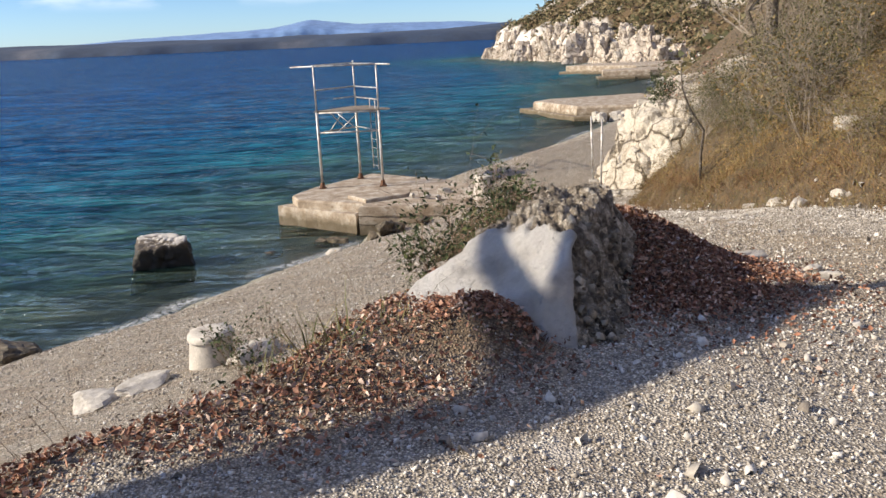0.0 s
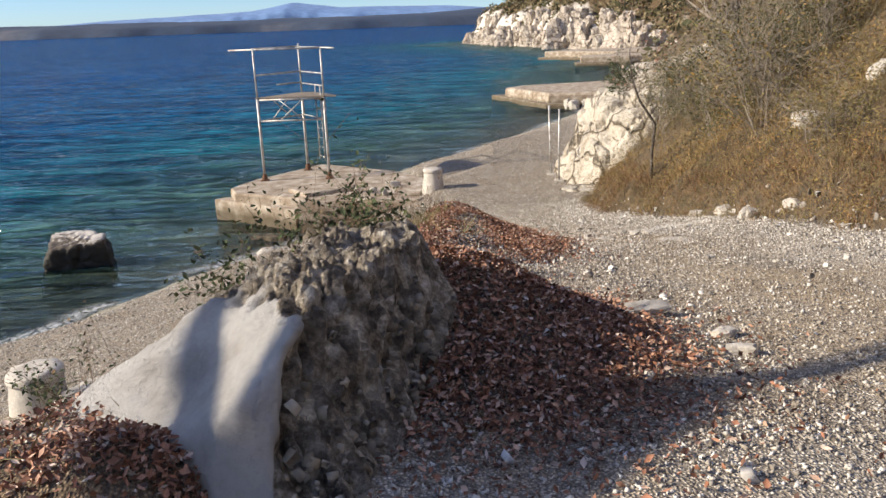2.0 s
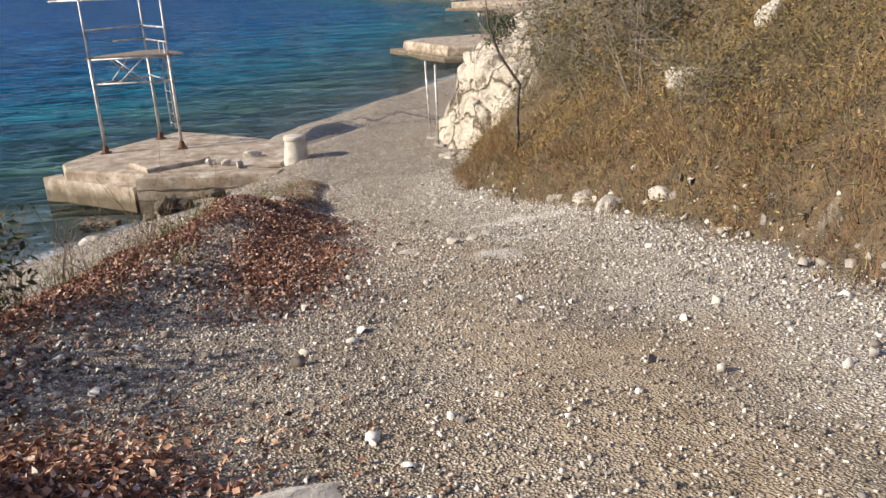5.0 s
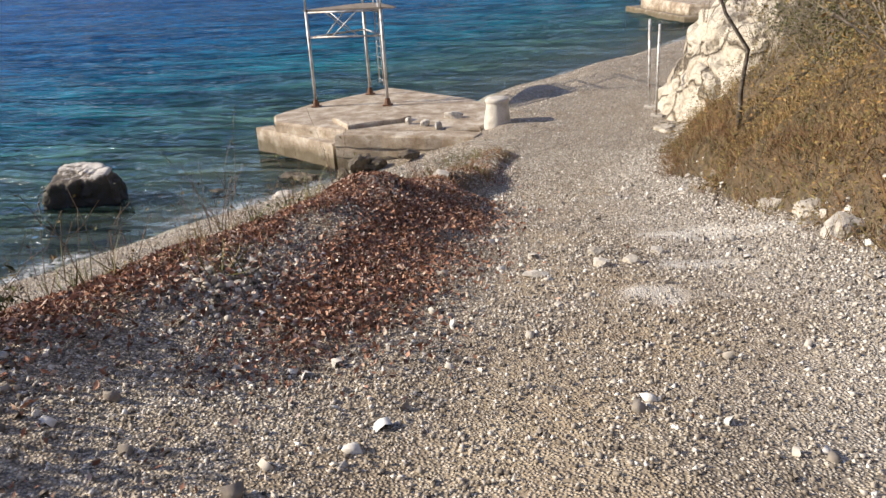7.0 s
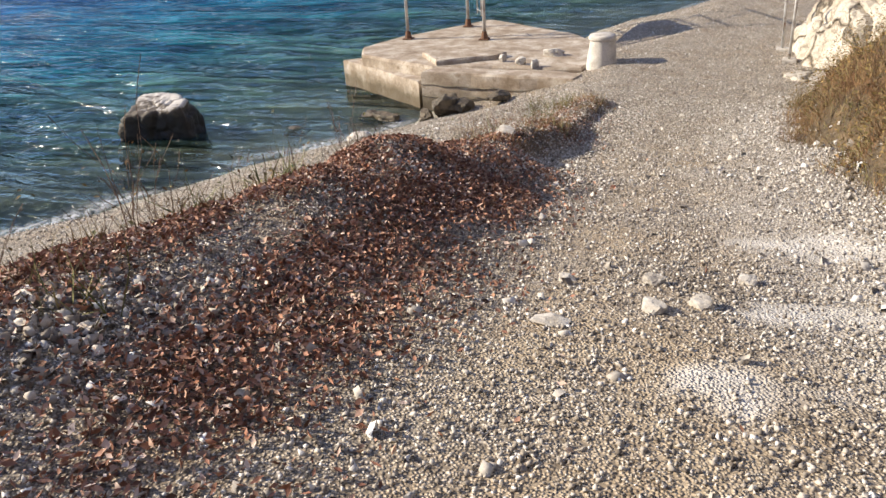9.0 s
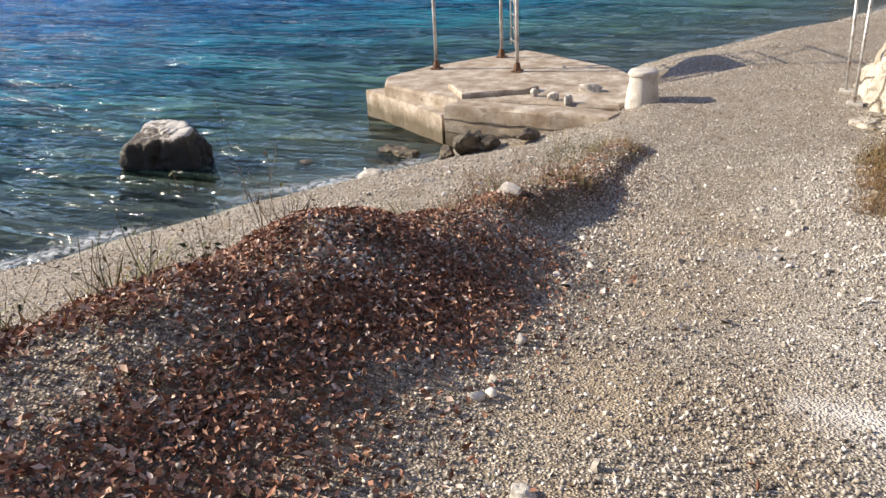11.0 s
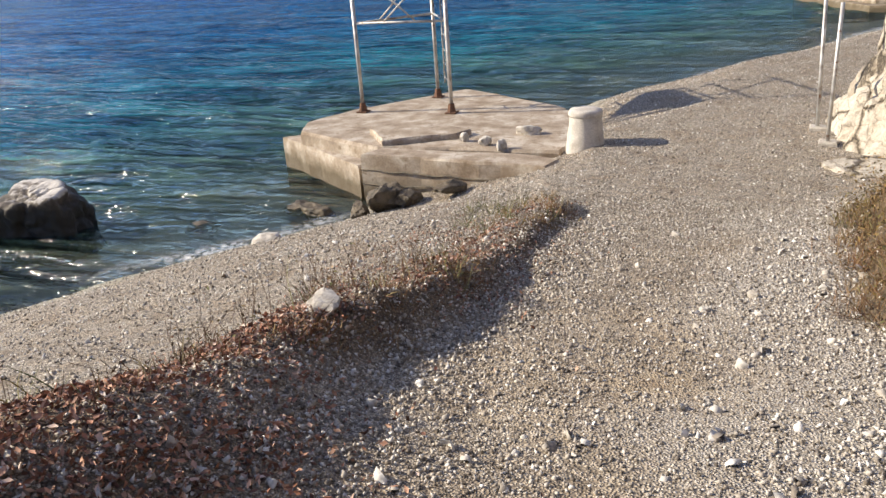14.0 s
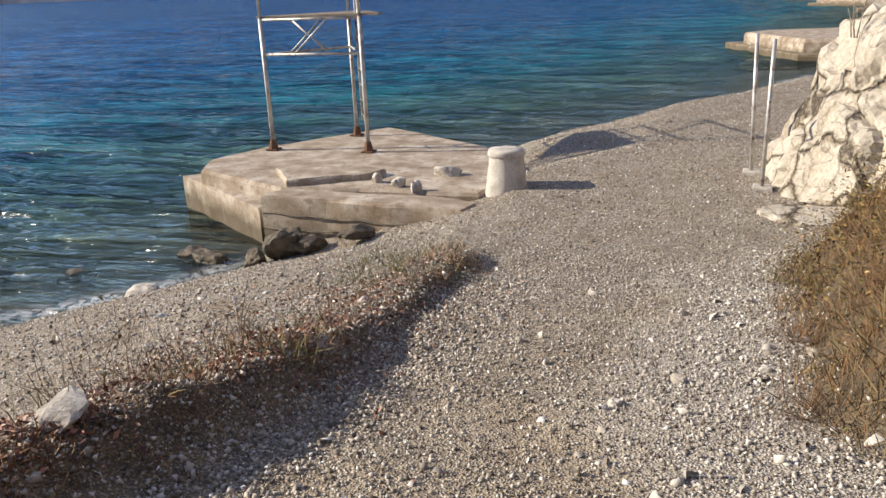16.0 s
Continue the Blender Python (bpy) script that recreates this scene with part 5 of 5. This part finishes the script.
def leaf_cluster(tips, n, lo, hi, rnd, spread=0.05):
    bm = bmesh.new()
    for _ in range(n):
        c = rnd.choice(tips) + Vector((rnd.gauss(0, spread), rnd.gauss(0, spread), rnd.gauss(0, spread)))
        s = rnd.uniform(lo, hi)
        R = Euler((rnd.uniform(-1, 1), rnd.uniform(-1, 1), rnd.uniform(0, 6.3))).to_matrix()
        vs = [bm.verts.new(c + R @ Vector(p) * s) for p in ((-1, 0, 0), (0, 0.5, 0.12), (1, 0, 0), (0, -0.5, 0.12), (0, 0, -0.05))]
        for a, b in ((0, 1), (1, 2), (2, 3), (3, 0)):
            bm.faces.new((vs[a], vs[b], vs[4]))
    return bm

def shrub(name, at, h, stems, seed, label, leaves_n=0, leaf_mat=None, leaf=(0.02, 0.04), level=2, r=0.008, spread=0.5, lean=0.5, category="shrub", group="", twig=None, forks=3):
    rnd = random.Random(seed)
    ob = thing(name, at, label, category, group)
    tips = []
    bm = bmesh.new()
    for k in range(stems):
        a = rnd.uniform(0, 6.28)
        branching(bm, Vector((math.cos(a) * 0.08, math.sin(a) * 0.08, -0.05)), Vector((math.cos(a) * lean * rnd.random(), math.sin(a) * lean * rnd.random(), 1)), h * rnd.uniform(0.45, 0.75), r * rnd.uniform(0.6, 1.1), level, rnd, 4, spread, tips=tips, forks=forks)
    tagged(part("branchwork", bm, twig or MAT_TWIG, ob), kind="stuff")
    if leaves_n:
        tagged(part("foliage", leaf_cluster(tips, leaves_n, *leaf, rnd), leaf_mat, ob), kind="stuff")
    return ob

kinds = [shrub("shrub", (6.6, 19.6, height(6.6, 19.6)), 1.7, 9, 301, "grey leafless shrub tangled on the hillside", 160, MAT_SCRUB, (0.015, 0.035), 3, 0.010, group="hillside shrubs"),
         shrub("shrub", (7.6, 18.0, height(7.6, 18.0)), 1.4, 8, 302, "twiggy olive-brown shrub on the hillside", 500, MAT_SCRUB, (0.018, 0.04), 3, 0.009, group="hillside shrubs"),
         shrub("shrub", (8.2, 21.0, height(8.2, 21.0)), 2.2, 9, 303, "tall bare grey shrub on the hillside", 120, MAT_SCRUB, (0.02, 0.04), 3, 0.013, 0.4, group="hillside shrubs"),
         shrub("shrub", (7.2, 15.0, height(7.2, 15.0)), 0.8, 9, 304, "low brown bramble thicket on the hillside", 600, MAT_SCRUB, (0.015, 0.03), 3, 0.006, 0.7, 0.9, group="hillside shrubs")]
leafy = shrub("shrub", (7.9, 17.4, height(7.9, 17.4)), 1.5, 9, 305, "dark olive-green leafy shrub on the hillside", 2600, MAT_OLIVE, (0.014, 0.03), 3, 0.010, 0.55, 0.6, group="hillside shrubs")
for x, y, s0 in ((9.0, 17.6, 1.2), (9.6, 18.6, 1.5), (8.5, 20.4, 1.1), (10.4, 17.2, 1.4), (11.2, 19.5, 1.7), (7.3, 20.3, 0.7), (10.0, 21.5, 1.5), (8.0, 15.6, 0.6), (9.2, 15.2, 0.7), (7.1, 18.6, 0.6), (12.4, 18.0, 1.5), (10.6, 15.4, 0.9)):
    copy_thing(leafy, pose(x, y, height(x, y) - 0.05, 0, 0, x * 77) @ Matrix.Scale(s0, 4))
rnd = random.Random(77)
for i in range(84):
    y = rnd.uniform(15, 27) if i < 36 else rnd.uniform(7, 18)
    w0 = rnd.uniform(1.2, 7.5) if i < 36 else rnd.uniform(0.7, 8)
    x = float(np.interp(y, TOE_Y, TOE_X)) + w0
    kd = (kinds + [leafy, leafy])[rnd.choice([0, 1, 2, 4, 3, 5])] if y > 15 else kinds[rnd.choice([3, 3, 1])]
    s0 = rnd.uniform(0.75, 1.35)
    copy_thing(kd, pose(x, y, height(x, y) - 0.03, rnd.uniform(-8, 8), rnd.uniform(-8, 8), rnd.uniform(0, 360)) @ Matrix.Scale(s0, 4))
shrub("evergreen_shrub", (7.0, 24.4, 3.7), 0.9, 8, 311, "dark green evergreen shrub on top of the cliff", 1300, MAT_EVERGREEN, (0.025, 0.05), 2, 0.01)
shrub("twig_plant", (6.6, 26.2, 3.3), 0.9, 3, 312, "bare curved twig growing out of the cliff", level=1, r=0.014)

def tree(at, h, r, seed, label, lean=(0, 0), level=4, first=0.35, spread=0.55, foliage=0):
    rnd = random.Random(seed)
    ob = thing("tree", at, label, "tree", "hillside trees")
    bm = bmesh.new()
    pts, rad = [Vector((0, 0, -0.3))], [r * 1.25]
    for k in range(1, 9):
        f = k / 8
        pts.append(Vector((lean[0] * f + rnd.gauss(0, 0.05), lean[1] * f + rnd.gauss(0, 0.05), h * f)))
        rad.append(r * (1 - 0.75 * f))
    tube(pts, rad, 9, bm)
    part("trunk", bm, MAT_BARK, ob, soft=True)
    tips = []
    bl = bmesh.new()
    for k in range(3, 9):
        for j in range(3):
            a = rnd.uniform(0, 6.28)
            branching(bl, pts[k], Vector((math.cos(a), math.sin(a), rnd.uniform(0.1, 0.9))), h * rnd.uniform(0.18, 0.3), rad[k] * 0.5, 3, rnd, 5, spread, tips=tips)
    tagged(part("crown", bl, MAT_TWIG, ob), kind="stuff")
    if foliage:
        part("dead_leaves", leaf_cluster(tips, foliage, 0.03, 0.06, rnd, 0.08), MAT_LEAF, ob, "a few dry brown leaves")
    return ob
for i, (x, y, h, r, ln) in enumerate([(8.1, 19.5, 6.5, 0.17, (-0.2, 0.1)), (9.3, 18.9, 6.0, 0.2, (-0.7, 0.3)), (10.6, 22.3, 6.5, 0.14, (0.3, 0)), (9.6, 24.0, 6.0, 0.11, (-0.3, 0.4)), (11.5, 17.5, 6.5, 0.14, (0.4, 0.2)), (12.5, 20.5, 7, 0.15, (0, 0.4))]):
    tree((x, y, height(x, y) - 0.1), h, r, 400 + i, "leafless tree with a grey trunk on the hillside", ln)
# the thin sapling at the hill's foot
sx_, sy_ = 5.75, 16.96
sap = thing("sapling", (sx_, sy_, height(sx_, sy_)), "thin crooked sapling with a few brown leaves", "tree")
bm = bmesh.new()
tube([(0, 0, -0.3), (-0.02, 0.03, 0.5), (0.02, 0.02, 1.0), (-0.28, 0.05, 1.45), (-0.45, 0.05, 1.9), (-0.5, 0.05, 2.4)], [0.035, 0.03, 0.027, 0.022, 0.016, 0.008], 7, bm)
part("trunk", bm, MAT_BARK, sap, soft=True)
rnd = random.Random(9)
tips, bm = [], bmesh.new()
for p0 in ((-0.28, 0.05, 1.45), (-0.45, 0.05, 1.9), (-0.5, 0.05, 2.3), (-0.4, 0.05, 1.75)):
    branching(bm, Vector(p0), Vector((rnd.gauss(0, 0.7), rnd.gauss(0, 0.5), 0.8)), 0.6, 0.009, 2, rnd, 4, 0.5, tips=tips)
tagged(part("twigs", bm, MAT_TWIG, sap), kind="stuff")
part("dead_leaves", leaf_cluster(tips, 90, 0.025, 0.05, rnd), MAT_LEAF, sap, "brown withered leaves")

# brambles and stems along the bank
for i, (x, y, h, n_, lv) in enumerate([(0.45, 8.1, 1.05, 7, 120), (0.85, 8.5, 0.8, 7, 150), (0.75, 7.7, 0.75, 5, 110), (1.15, 8.9, 0.55, 6, 110), (0.35, 12.2, 0.45, 6, 200), (-1.7, 9.0, 0.7, 5, 50), (0.9, 13.0, 0.5, 5, 40), (0.2, 7.6, 0.7, 7, 260), (0.55, 9.3, 0.6, 7, 260), (1.0, 8.1, 0.5, 7, 220), (-2.3, 9.4, 0.5, 6, 120), (-1.2, 6.2, 0.6, 5, 60)]):
    shrub("bramble", (x, y, height(x, y)), h, n_, 320 + i, "bramble with dark stems and sparse green leaves on the bank", int(lv * 2.5), MAT_EVERGREEN, (0.014, 0.036), 2, 0.005, 0.5, 0.5, "bramble", "brambles on the bank", MAT_STEM)
rnd = random.Random(55)
for i in range(90):
    y = rnd.uniform(4, 19.5) if i % 2 else rnd.uniform(9, 18)
    x = float(np.interp(y, EDGE_Y, EDGE_X)) + rnd.gauss(-0.35, 0.25)
    if y < 7:
        x -= 0.6
    shrub("dry_weed", (x, y, height(x, y)), rnd.uniform(0.35, 0.8), rnd.randint(2, 5), 340 + i, "thin dry weed stalk on the bank", 14, MAT_STRAW, (0.008, 0.02), 1, 0.0036, 0.3, 0.35, "weed", "dry weeds on the bank", MAT_STEM, 2)

# the leafless tree above the bank, whose shadow crosses the boulder and the track
gz0 = height(-6.3, 1.3)
old = thing("tree", (-6.78, 1.26, gz0), "leafless leaning tree on the bank", "tree")
foot = Vector((-6.3, 1.3, gz0))
bm = bmesh.new()
bend = [(-6.3, 1.3, gz0 - 0.4), (-6.4, 1.4, 5.6), (-6.0, 1.84, 7.21), (-5.77, 2.05, 7.45), (-5.57, 2.34, 7.65), (-5.39, 2.6, 7.89), (-5.28, 2.79, 8.09), (-5.16, 3.06, 8.26), (-5.06, 3.54, 8.56), (-5.19, 3.81, 8.78)]
tube([Vector(p) - foot for p in bend], [0.24, 0.22, 0.19, 0.18, 0.175, 0.18, 0.175, 0.17, 0.16, 0.14], 9, bm)
part("trunk", bm, MAT_BARK, old, soft=True)
bm = bmesh.new()
rnd = random.Random(31)
tube([Vector(p) - foot for p in ((-5.19, 3.81, 8.78), (-5.5, 3.8, 9.1), (-5.77, 3.81, 9.52), (-5.75, 3.85, 10.25), (-5.7, 3.9, 11.2))], [0.08, 0.07, 0.06, 0.05, 0.03], 7, bm)
tube([Vector(p) - foot for p in ((-5.39, 2.6, 7.89), (-5.6, 3.2, 8.3), (-5.99, 3.74, 8.54), (-6.3, 4.3, 9.0))], [0.13, 0.12, 0.10, 0.05], 7, bm)
for p0, d0, ln in (((-5.77, 3.81, 9.52), (0.1, 0.6, 1.0), 1.6), ((-5.19, 3.81, 8.78), (0.1, 0.9, 1.2), 1.9)):
    branching(bm, Vector(p0) - foot, Vector(d0), ln, 0.035, 2, rnd, 6, 0.4)
tagged(part("crown", bm, MAT_BARK, old), kind="stuff")
